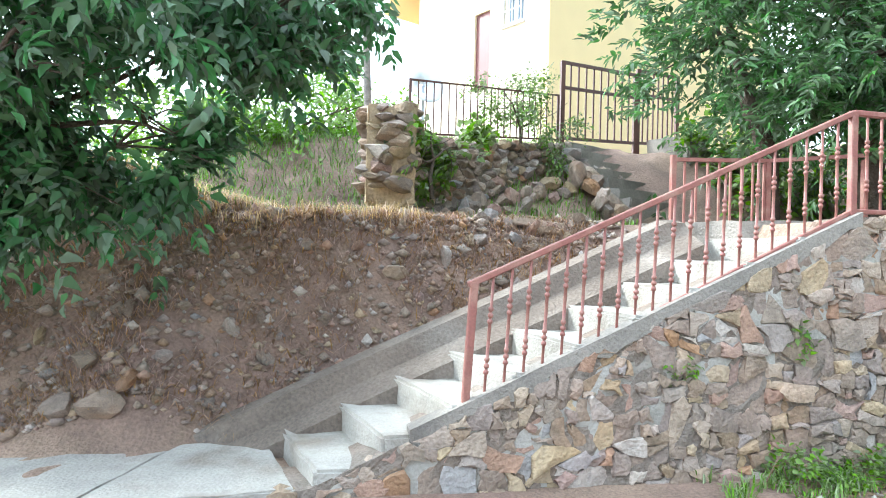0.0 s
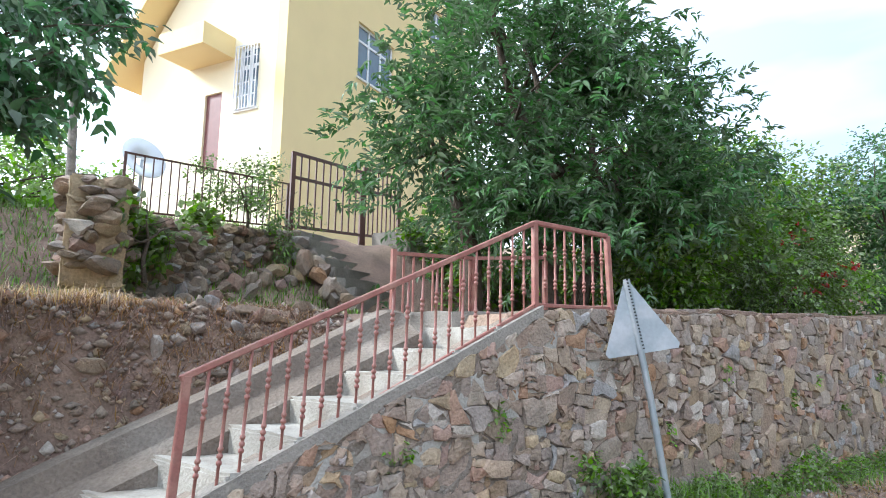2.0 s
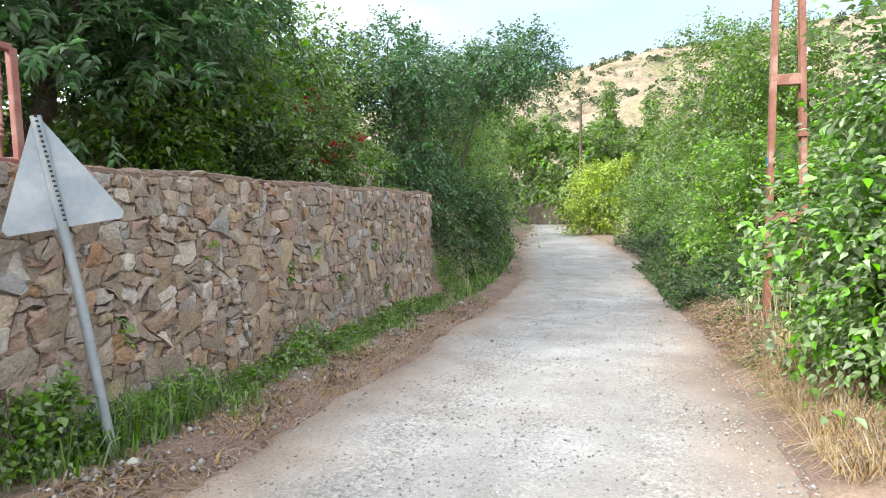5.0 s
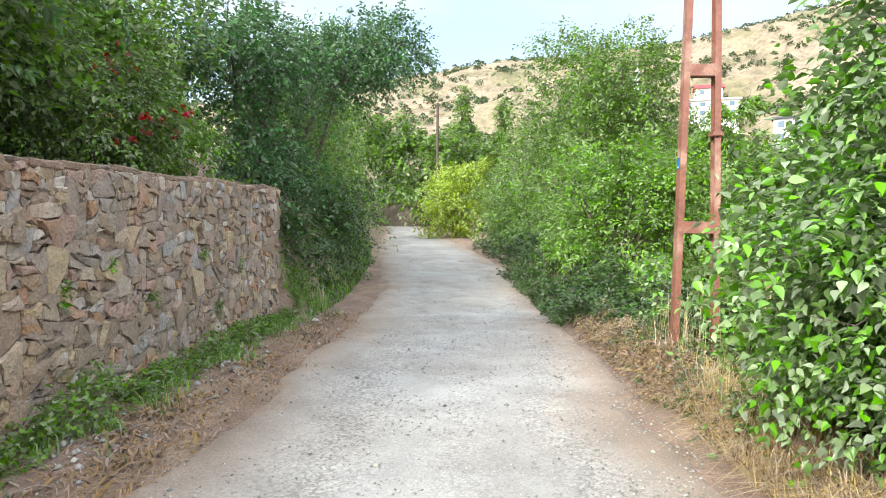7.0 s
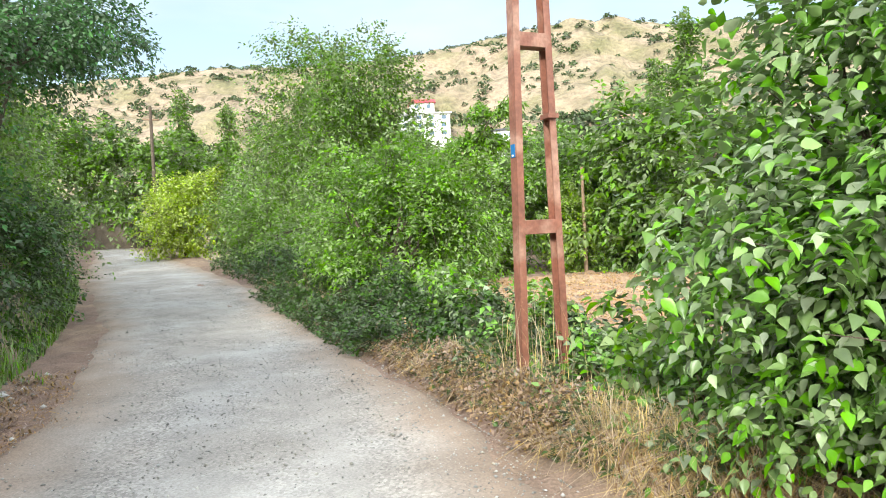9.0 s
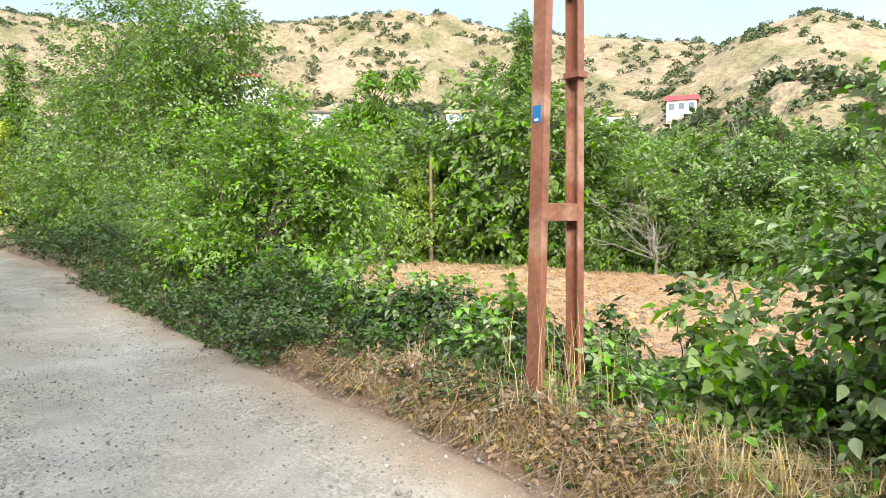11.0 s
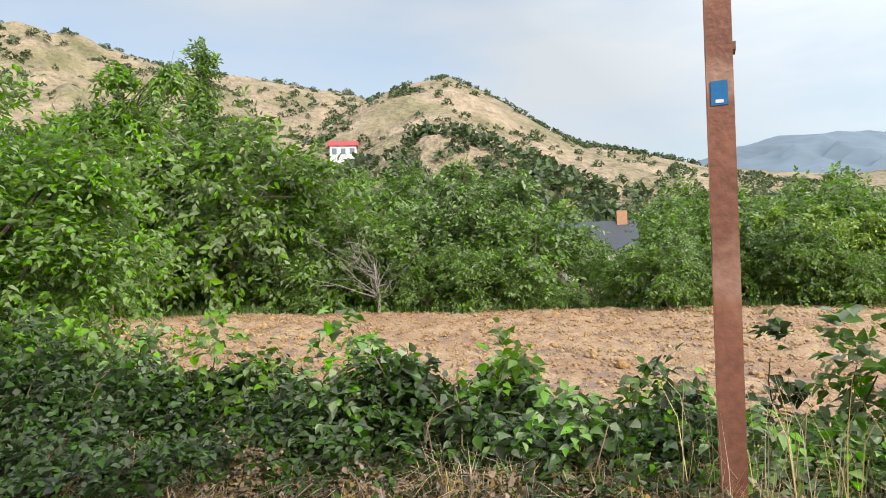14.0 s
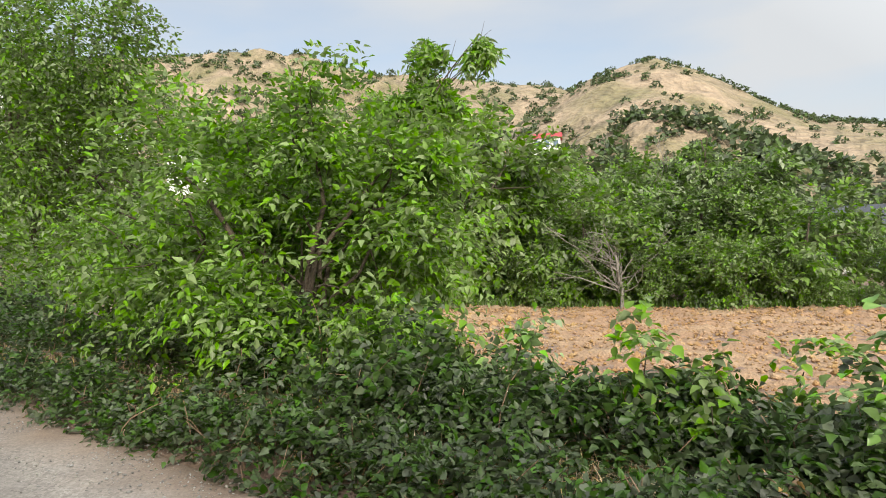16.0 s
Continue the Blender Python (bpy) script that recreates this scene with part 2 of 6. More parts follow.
M_HILL = material("dry_hillside", (0.32, 0.242, 0.165), 0.95, vary=0.45, scale=0.11, fine=0.5, bump=0.8, tint=(0.175, 0.155, 0.075), tint_scale=0.045, tint_lo=0.42, tint_hi=0.68, bump_dist=3.0)
# blue base colour stands in for the haze before the far mountain
M_HAZEHILL = material("haze_blue_mountain", (0.13, 0.17, 0.22), 0.95, vary=0.2, scale=0.004, fine=0.02, bump=0.0)
M_BLUE = material("blue_paint", (0.02, 0.15, 0.38), 0.5, vary=0.2, bump=0)
M_BLACK = material("black_rubber", (0.02, 0.02, 0.022), 0.7, vary=0.2, bump=0)
L_DARK = leaf("dark_leaf", (0.105, 0.195, 0.070), 0.35, see=0.38)
L_CHERRY = leaf("cherry_leaf", (0.098, 0.190, 0.080), 0.35, see=0.38)
L_MID = leaf("green_leaf", (0.175, 0.275, 0.052), 0.4, see=0.42)
L_BRIGHT = leaf("bright_leaf", (0.205, 0.345, 0.048), 0.35, see=0.42)
L_YEL = leaf("yellow_green_leaf", (0.360, 0.460, 0.040), 0.3)
L_MUL = leaf("mulberry_leaf", (0.195, 0.315, 0.080), 0.45, 0.36, 0.26)
L_BRAM = leaf("bramble_leaf", (0.080, 0.130, 0.036), 0.45)
L_OLIVE = leaf("olive_leaf", (0.180, 0.265, 0.072), 0.4)
L_GRASS = leaf("green_grass", (0.19, 0.30, 0.06), 0.4, 0.6)
L_DRY = leaf("dry_grass", (0.58, 0.43, 0.24), 0.35, 0.8, 0.25)
L_DRYB = leaf("brown_straw", (0.36, 0.22, 0.13), 0.4, 0.8, 0.2)
L_DEAD = leaf("dead_leaf", (0.29, 0.19, 0.115), 0.4, 0.8, 0.2)
L_SHRUB = leaf("hill_shrub_leaf", (0.085, 0.120, 0.045), 0.35)
L_LIME = leaf("lime_leaf", (0.260, 0.370, 0.050), 0.35)
L_ROSE = leaf("red_petal", (0.50, 0.03, 0.045), 0.3)
L_CHERRYFRUIT = material("red_cherry", (0.50, 0.03, 0.03), 0.3, bump=0)


# ---- mesh helpers ----
rng = np.random.default_rng(11)


def mesh_np(name, verts, tris, mat, smooth=False):
    me = bpy.data.meshes.new(name)
    verts, tris = np.asarray(verts, np.float32), np.asarray(tris, np.int32)
    me.vertices.add(len(verts))
    me.vertices.foreach_set("co", verts.ravel())
    k = tris.shape[1]
    me.loops.add(len(tris) * k)
    me.loops.foreach_set("vertex_index", tris.ravel())
    me.polygons.add(len(tris))
    me.polygons.foreach_set("loop_start", np.arange(0, len(tris) * k, k, dtype=np.int32))
    if smooth:
        me.polygons.foreach_set("use_smooth", np.ones(len(tris), bool))
    me.update(calc_edges=True)
    me.validate()
    me.materials.append(mat)
    return me


def child(ob, parent):
    if parent is not None:
        ob.parent = parent
    return ob


def part(name, bm, mat, parent=None, label="", smooth=False):
    me = bpy.data.meshes.new(name)
    for f in bm.faces:
        f.smooth = smooth
    bm.to_mesh(me)
    bm.free()
    me.materials.append(mat)
    ob = child(new(name, me), parent)
    return tagged(ob, label) if label else ob


def thing(name, label, category, at=(0, 0, 0), group="", kind=""):
    ob = new(name)
    ob.location = at
    return tagged(ob, label, category, group, kind)


def box(bm, lo, hi, m=None, bevel=0.0):
    """Adds a box from lo to hi, turned by m, with bevelled edges."""
    lo, hi = Vector(lo), Vector(hi)
    mat = Matrix.Translation((lo + hi) / 2) @ Matrix.Diagonal((*(hi - lo), 1))
    r = bmesh.ops.create_cube(bm, size=1, matrix=(m @ mat) if m else mat)
    if bevel:
        es = list({e for v in r["verts"] for e in v.link_edges})
        bmesh.ops.bevel(bm, geom=es, offset=bevel, segments=1, affect="EDGES")
    return bm


def boxes(*pairs, m=None, bevel=0.0):
    bm = bmesh.new()
    for lo, hi in pairs:
        box(bm, lo, hi, m, bevel)
    return bm


def bar(bm, a, b, w, h, bevel=0.0):
    """A straight bar of section w by h from a to b."""
    a, b = Vector(a), Vector(b)
    d = b - a
    y = d.normalized()
    x = y.cross(Vector((0, 0, 1)))
    x = x.normalized() if x.length > 1e-3 else Vector((1, 0, 0))
    z = x.cross(y)
    m = Matrix((x, y, z)).transposed().to_4x4()
    m.translation = (a + b) / 2
    box(bm, (-w / 2, -d.length / 2, -h / 2), (w / 2, d.length / 2, h / 2), m, bevel)
    return bm


def tube_np(points, radii, sides=7):
    """Vertices and quads of a tube along points."""
    pts = np.asarray(points, float)
    k = len(pts)
    t = np.gradient(pts, axis=0)
    t /= np.linalg.norm(t, axis=1, keepdims=True) + 1e-9
    ref = np.array([0.31, 0.95, 0.05]) if abs(t[0] @ np.array([0.31, 0.95, 0.05])) < 0.9 else np.array([1.0, 0, 0])
    u = np.cross(t, ref)
    u /= np.linalg.norm(u, axis=1, keepdims=True)
    v = np.cross(t, u)
    a = np.linspace(0, 2 * np.pi, sides, endpoint=False)
    ring = u[:, None] * np.cos(a)[None, :, None] + v[:, None] * np.sin(a)[None, :, None]
    verts = (pts[:, None] + ring * np.asarray(radii)[:, None, None]).reshape(-1, 3)
    q = []
    for i in range(k - 1):
        for j in range(sides):
            q.append((i * sides + j, i * sides + (j + 1) % sides, (i + 1) * sides + (j + 1) % sides, (i + 1) * sides + j))
    return verts, np.array(q)


def tubes(name, paths, mat, sides=7):
    vs, qs, off = [], [], 0
    for pts, rad in paths:
        v, q = tube_np(pts, rad, sides)
        vs.append(v)
        qs.append(q + off)
        off += len(v)
    return mesh_np(name, np.concatenate(vs), np.concatenate(qs), mat, True)


def unit(v):
    return v / (np.linalg.norm(v, axis=1, keepdims=True) + 1e-9)


def leaf_arrays(pos, way, nor, size, wide=0.55, near=True):
    """Folded leaves: vertices and triangles. Each leaf starts at pos and points along way."""
    n = len(pos)
    way = unit(way)
    side = unit(np.cross(way, nor))
    up = np.cross(side, way)
    s = np.asarray(size)[:, None]
    w = s * wide * 0.5
    b = pos
    m = pos + way * s * 0.5 - up * s * 0.06
    t = pos + way * s - up * s * 0.18
    if near == "fine":
        rows = [b, pos + way * s * 0.30 - up * s * 0.02, pos + way * s * 0.62 - up * s * 0.08, t]
        cols = [(0.10, 0.55, 0.04), (0.30, 1.0, 0.10), (0.55, 0.80, 0.05), (0.80, 0.36, -0.06)]
        lf = [pos + way * s * a + side * w * c + up * s * h for a, c, h in cols]
        rf = [pos + way * s * a - side * w * c + up * s * h for a, c, h in cols]
        v = np.stack(rows + lf + rf, 1)
        f = np.array([(0, 1, 4), (1, 5, 4), (1, 2, 5), (2, 6, 5), (2, 3, 7), (2, 7, 6), (0, 8, 1), (1, 8, 9), (1, 9, 2), (2, 9, 10), (2, 11, 3), (2, 10, 11)])
    elif near:
        l1, r1 = pos + way * s * 0.27 + side * w + up * s * 0.08, pos + way * s * 0.27 - side * w + up * s * 0.08
        l2, r2 = pos + way * s * 0.66 + side * w * 0.62 + up * s * 0.03, pos + way * s * 0.66 - side * w * 0.62 + up * s * 0.03
        v = np.stack([b, m, t, l1, l2, r1, r2], 1)
        f = np.array([(0, 1, 3), (1, 4, 3), (1, 2, 4), (0, 5, 1), (1, 5, 6), (1, 6, 2)])
    else:
        l1, r1 = pos + way * s * 0.42 + side * w + up * s * 0.08, pos + way * s * 0.42 - side * w + up * s * 0.08
        v = np.stack([b, t, l1, r1], 1)
        f = np.array([(0, 1, 2), (0, 3, 1)])
    k = v.shape[1]
    tri = (f[None] + (np.arange(n) * k)[:, None, None]).reshape(-1, 3)
    return v.reshape(-1, 3), tri


def cluster_leaves(centres, outward, per, spread, size, droop=0.35, wide=0.55, near=True):
    """Sprigs: leaves set alternately along short bent twigs through the given centres."""
    n = len(centres)
    o = unit(outward)
    d = unit(o * 0.9 + rng.normal(0, 0.5, (n, 3)) + np.array([0, 0, 0.15 - droop * 0.5]))
    side = unit(np.cross(d, np.array([0, 0, 1.0]) + rng.normal(0, 0.35, (n, 3))))
    up = np.cross(side, d)
    length = spread * rng.uniform(2.4, 4.2, n)
    step = (np.arange(per) + 0.5) / per - 0.5
    s = np.tile(step, n) + rng.normal(0, 0.25 / per, n * per)
    alt = np.where(np.arange(per) % 2 == 0, 1.0, -1.0)
    alt[-1] = 0.15
    alt = np.tile(alt, n)[:, None] * rng.uniform(0.6, 1.2, (n * per, 1))
    L, c, dd, ss, uu = np.repeat(length, per)[:, None], np.repeat(centres, per, 0), np.repeat(d, per, 0), np.repeat(side, per, 0), np.repeat(up, per, 0)
    k = n * per
    pos = c + dd * s[:, None] * L - np.array([0, 0, 1.0]) * (s[:, None] + 0.3) ** 2 * L * droop * 0.5 + rng.normal(0, 0.16, (k, 3)) * spread
    way = dd * 0.75 + ss * alt + rng.normal(0, 0.28, (k, 3)) + np.array([0, 0, -droop * 0.6])
    nor = uu + np.array([0, 0, 0.5]) + rng.normal(0, 0.35, (k, 3))
    sz = size * rng.uniform(0.6, 1.3, k) * (1.0 - 0.45 * np.clip(s, 0, 0.5))
    return leaf_arrays(pos, way, nor, sz, wide, near)


def shell_points(lobes, n, depth=0.35, low=-1.0):
    """Points near the surface of a set of ellipsoids (cx, cy, cz, rx, ry, rz), with their outward ways; those deep in another lobe are left out."""
    lobes = np.asarray(lobes, float)
    area = np.prod(lobes[:, 3:], 1) ** (2 / 3)
    which = rng.choice(len(lobes), n, p=area / area.sum())
    # sprigs gather in boughs, so that the outline is uneven and has gaps
    m = max(8, n // 34)
    bw = rng.choice(len(lobes), m, p=area / area.sum())
    bd = unit(rng.normal(0, 1, (m, 3)))
    br = np.clip(1 - np.abs(rng.normal(0, depth, m)), 0.2, 1) * rng.uniform(0.85, 1.28, m)
    bp = lobes[bw, :3] + bd * lobes[bw, 3:] * br[:, None]
    pick = rng.integers(0, m, n)
    which = bw[pick]
    rad = 0.27 * lobes[which, 3:].mean(1, keepdims=True)
    off = rng.normal(0, 1, (n, 3)) * rad * np.array([1, 1, 0.5])
    off[:, 2] -= 0.35 * (off[:, 0] ** 2 + off[:, 1] ** 2) / rad[:, 0]
    p = bp[pick] + off
    d = unit(bd[pick] + 0.7 * unit(off))
    inside = (((p[:, None] - lobes[None, :, :3]) / lobes[None, :, 3:]) ** 2).sum(2)
    inside[np.arange(n), which] = 9
    keep = inside.min(1) > 0.30
    return p[keep], d[keep]


def limb(a, b, r0, r1, k=6, wob=0.08):
    a, b = np.array(a, float), np.array(b, float)
    s = np.linspace(0, 1, k)[:, None]
    L = np.linalg.norm(b - a)
    p = a + (b - a) * s + np.sin(s * np.pi) * rng.normal(0, 1, (1, 3)) * wob * L + rng.normal(0, 1, (k, 3)) * 0.02 * L * np.sin(s * np.pi)
    return p, np.linspace(r0, r1, k)


def tree(name, label, category, lobes, base, leafmat, clusters, per, spread, size, trunk_r=0.12, trunks=None, bark=None, droop=0.35,
         wide=0.55, near=True, depth=0.3, group="", fork=0.35, low=-1.0, extra=None):
    """A tree or bush: tapered trunk, limbs to each lobe, twigs to the sprigs, and a crown of single leaves."""
    root = thing(name, label, category, base, group)
    base = np.array(base, float)
    lobes = np.asarray(lobes, float).copy()
    lobes[:, :3] -= base
    mid = lobes[:, :3].mean(0)
    paths = []
    if trunks is None:
        top = np.array([mid[0] * 0.5, mid[1] * 0.5, max(0.3, (lobes[:, 2] - lobes[:, 5]).min() + fork * lobes[:, 5].mean() + 0.2)])
        trunks = [((0, 0, -0.15), top)]
    else:
        trunks = [(np.array(a) - base, np.array(b) - base) for a, b in trunks]
    for a, b in trunks:
        paths.append(limb(a, b, trunk_r, trunk_r * 0.65, 7, 0.04))
    p, d = shell_points(lobes, clusters, depth, low)
    if trunk_r <= 0.012:
        # a weed: one bent stem
        paths = [limb(trunks[0][0], lobes[lobes[:, 2].argmax(), :3], trunk_r, trunk_r * 0.4, 7, 0.05)]
    for L in (lobes if trunk_r > 0.012 else ()):
        a, b = min(trunks, key=lambda tb: np.linalg.norm(np.array(tb[1]) - L[:3]))
        paths.append(limb(b, L[:3] + np.array([0, 0, L[5] * 0.35]), trunk_r * 0.55, trunk_r * 0.15, 6, 0.10))
        for _ in range(4):
            e = L[:3] + unit(rng.normal(0, 1, (1, 3)))[0] * L[3:] * 0.85
            paths.append(limb(L[:3] * 0.75 + np.array(b) * 0.25, e, trunk_r * 0.2, trunk_r * 0.05, 4, 0.10))
    child(new("trunk", tubes("trunk", paths, bark or M_BARK)), root)
    v, t = cluster_leaves(p, d, per, spread, size, droop, wide, near)
    child(new("crown", mesh_np("crown", v, t, leafmat, True)), root)
    return root


def blades(name, pos, height, lean, width, mat, parent=None, label="", category="", kind="stuff"):
    """Grass: single bent blades at pos."""
    n = len(pos)
    a = rng.uniform(0, 2 * np.pi, n)
    ln = np.stack([np.cos(a), np.sin(a), np.zeros(n)], 1)
    sd = np.stack([-np.sin(a), np.cos(a), np.zeros(n)], 1) * (width * rng.uniform(0.6, 1.3, n))[:, None]
    h = (height * rng.uniform(0.45, 1.25, n))[:, None]
    k = (lean * rng.uniform(0.2, 1.5, n))[:, None]
    up = np.array([[0, 0, 1.0]])
    mid = pos + up * h * 0.6 + ln * h * k * 0.35
    tip = pos + up * h * np.maximum(0.25, 1 - k * 0.45) + ln * h * k
    v = np.stack([pos - sd, pos + sd, mid + sd * 0.7, mid - sd * 0.7, tip], 1)
    f = np.array([(0, 1, 2), (0, 2, 3), (3, 2, 4)])
    tri = (f[None] + (np.arange(n) * 5)[:, None, None]).reshape(-1, 3)
    ob = child(new(name, mesh_np(name, v.reshape(-1, 3), tri, mat)), parent)
    return tagged(ob, label, category, "", kind)


def rock_mesh(name, mat, r=0.5, seed=0):
    """An angular stone about 1 m across."""
    bm = bmesh.new()
    bmesh.ops.create_icosphere(bm, subdivisions=2, radius=r)
    g = np.random.default_rng(seed)
    cuts = unit(g.normal(0, 1, (11, 3)))
    for v in bm.verts:
        for c in cuts:
            c = Vector(c)
            d = v.co.dot(c) - r * 0.56
            if d > 0:
                v.co -= c * d
        v.co += Vector(g.normal(0, 0.012, 3))
    me = bpy.data.meshes.new(name)
    bm.to_mesh(me)
    bm.free()
    me.materials.append(mat)
    return me


# ---- the lie of the land ----
def smooth01(t):
    t = np.clip(t, 0, 1)
    return t * t * (3 - 2 * t)


def road_mid(x):
    return 1.0 + 0.0055 * np.clip(x - 11, 0, 14) ** 2 + 0.154 * np.maximum(x - 25, 0)


def road_z(x):
    return 0.04 * np.maximum(np.sqrt((x - 16) ** 2 + 16) + (x - 16) - 4, 0) / 2


def stair_line(x):
    """Height of the stair's nosings above the road."""
    return 0.17 + 0.456 * (x + 0.02)


def lump(x, y, s, seed=0.0):
    """Cheap smooth noise of wavelength s, in -1..1."""
    a, b = x / s * 6.28 + seed, y / s * 6.28 + seed * 1.7
    return (np.sin(a + 1.3 * np.sin(b * 0.7)) + np.sin(b * 1.1 + 1.7 * np.sin(a * 0.6 + 1)) + np.sin(0.7 * a - 0.9 * b + seed)) / 3


def ground_z(x, y):
    x, y = np.asarray(x, float), np.asarray(y, float)
    rz = road_z(x)
    off = y - road_mid(x)
    # south side: low verge, then the field
    s = rz + 0.10 * smooth01((-off - 1.7) / 0.6) - (1.1 + rz) * smooth01((-off - 2.6) / 4.4)
    # north side: terrace behind the wall, bank beyond and before it
    up = 1.80 + 0.20 * smooth01((x - 5) / 8) + 0.45 * smooth01((-x - 0.3) / 2.0) + (1.35 * smooth01((y - 6.9) / 2.3) + 0.25 * smooth01((y - 10) / 4)) * smooth01((x + 2.6) / 2.2)
    face = 4.08 + 0 * x
    wall_side = np.where(y > face, up, rz)
    bank_west = rz + (up - rz) * smooth01((y - 4.75 + 0.25 * lump(x, y, 2.1)) / 1.65)
    bank_east = rz + (up + 0.2 - rz) * smooth01((off - 2.3) / 1.3)
    st = np.clip(stair_line(x) - 0.25, 0, 1.75)
    stair = np.where(y < 4.08, rz, np.where(y < 5.0, st, st + (up - st) * smooth01((y - 5.0) / 1.0)))
    mixed = bank_west + (stair - bank_west) * smooth01((x + 1.3) / 1.2)
    n = np.where(x < 3.6, mixed, np.where(x < 13.0, wall_side, bank_east))
    z = np.where(off > 0, n, s)
    rough = np.where(np.abs(off) < 1.75, 0.006, 0.04) * (lump(x, y, 0.9, 2) + 0.6 * lump(x, y, 0.37, 5))
    rough = np.where((x > -0.6) & (x < 13.2) & (y > 3.5) & (y < 5.0), 0, rough)
    return z + rough


def spaced(lo, hi, step, far_lo, far_hi, grow=1.25):
    a = list(np.arange(lo, hi + step / 2, step))
    d = step
    while a[-1] < far_hi:
        d *= grow
        a.append(a[-1] + d)
    d = step
    while a[0] > far_lo:
        d *= grow
        a.insert(0, a[0] - d)
    return np.array(a)


gx, gy = spaced(-5, 18, 0.13, -900, 900), spaced(-4, 9, 0.13, -900, 900)
GX, GY = np.meshgrid(gx, gy, indexing="ij")
GZ = ground_z(GX, GY)
nx, ny = GX.shape
idx = np.arange(nx * ny).reshape(nx, ny)
quads = np.stack([idx[:-1, :-1], idx[1:, :-1], idx[1:, 1:], idx[:-1, 1:]], -1).reshape(-1, 4)
gv = np.stack([GX, GY, GZ], -1).reshape(-1, 3)
tagged(new("ground", mesh_np("ground", gv, quads, M_SOIL, True)), "dry brown soil with straw and stones", "ground", kind="structure")

# road: a strip of packed gravel that follows the bend
rx = np.concatenate([np.arange(-14, 30, 0.25), np.arange(30, 64, 0.8)])
ru = np.linspace(-1, 1, 25)
RX, RU = np.meshgrid(rx, ru, indexing="ij")
RW = 1.66 + 0.10 * lump(RX, RU * 0, 3.1) + 0.05 * lump(RX, RU * 0, 0.9) + 0.5 * smooth01((RX - 16) / 10) - 0.7 * smooth01((RX - 28) / 20)
RY = road_mid(RX) + RU * RW + 0.0 * RX
RZ = road_z(RX) + 0.03 + 0.012 * lump(RX, RY, 1.7) - 0.02 * np.exp(-((np.abs(RU) - 0.45) / 0.16) ** 2) - 0.05 * (np.abs(RU) > 0.97)
idx = np.arange(RX.size).reshape(RX.shape)
quads = np.stack([idx[:-1, :-1], idx[1:, :-1], idx[1:, 1:], idx[:-1, 1:]], -1).reshape(-1, 4)
road_me = mesh_np("road", np.stack([RX, RY, RZ], -1).reshape(-1, 3), quads, M_ROAD, True)
road_me.attributes.new("across", "FLOAT", "POINT").data.foreach_set("value", RU.astype(np.float32).ravel())
tagged(new("road", road_me), "pale dusty gravel village road with stony bands and earthy edges", "road", kind="structure")


# ploughed field south of the verge
def field_edge(x):
    """The far edge of the field."""
    return np.interp(x, [1, 7, 12.7, 19, 29.5, 35], [-27, -25.8, -25, -22.6, -20.6, -18])


fx, fv = np.arange(1, 34, 0.13), np.linspace(0, 1, 140)
FX, FV = np.meshgrid(fx, fv, indexing="ij")
FY = -5.7 + FV * (field_edge(FX) + 5.7)
grain = rng.normal(0, 1, FX.shape)
for _ in range(2):
    grain = (grain + np.roll(grain, 1, 0) + np.roll(grain, -1, 0) + np.roll(grain, 1, 1) + np.roll(grain, -1, 1)) / 5
clod = 0.12 * np.maximum(grain, -0.3) + 0.012 * lump(FX, FY, 3.7, 1) + 0.02 * np.sin(FY * 9.5 + 0.6 * lump(FX, FY, 6.0, 2))
FZ = -0.98 + clod + 0.02 * rng.normal(0, 1, FX.shape) - 0.25 * (FV < 0.01) - 0.25 * (FV > 0.99)
idx = np.arange(FX.size).reshape(FX.shape)
quads = np.stack([idx[:-1, :-1], idx[:-1, 1:], idx[1:, 1:], idx[1:, :-1]], -1).reshape(-1, 4)
tagged(new("field", mesh_np("field", np.stack([FX, FY, FZ], -1).reshape(-1, 3), quads, M_FIELD)), "ploughed reddish-brown field with clods", "field", kind="structure")

# ---- hills ----
VIEW = np.array([9.0, 1.0])


def hill_z(r, az, skyline, rim, foot, seed):
    e = np.interp(-az, [a for a, _ in skyline], [b for _, b in skyline])
    top = rim * np.tan(np.radians(e)) + 1.5
    s = np.clip((r - foot) / (rim - foot), 0, 1.6)
    shape = np.where(s < 1, smooth01(s) * 0.45 + s * 0.55, 1 - 0.6 * (s - 1))
    x, y = VIEW[0] - r * np.sin(np.radians(az)), VIEW[1] + r * np.cos(np.radians(az))
    dents = 0.045 * (lump(x, y, 75.0, seed) + 0.6 * lump(x, y, 31.0, seed + 2) + 0.35 * lump(x, y, 13.0, seed + 3)) * np.clip(s * (1 - np.clip(s, 0, 1)) * 4, 0, 1)
    return top * (shape + dents) - 0.6


RIDGE = [(0, 9), (60, 9), (84, 13.2), (92, 14.5), (104, 15.0), (113, 16.0), (118, 16.9), (127, 17.2), (134, 15.8), (143, 14.9), (150, 14.0), (158, 12), (170, 8), (190, 5), (360, 9)]
KNOLL = [(0, 0), (134, 2), (139, 6.0), (144, 9.6), (149, 12.5), (152.7, 14.5), (156, 15.4), (158.5, 15.6), (161.5, 14.3), (166, 11.4), (170, 9.2), (175, 8.2), (180, 6.7), (186, 5), (200, 2.5), (360, 0)]
FARHILL = [(0, 3), (165, 4), (176, 6), (180, 7.0), (183, 7.8), (186, 8.4), (190, 8.2), (200, 7), (240, 4), (360, 3)]


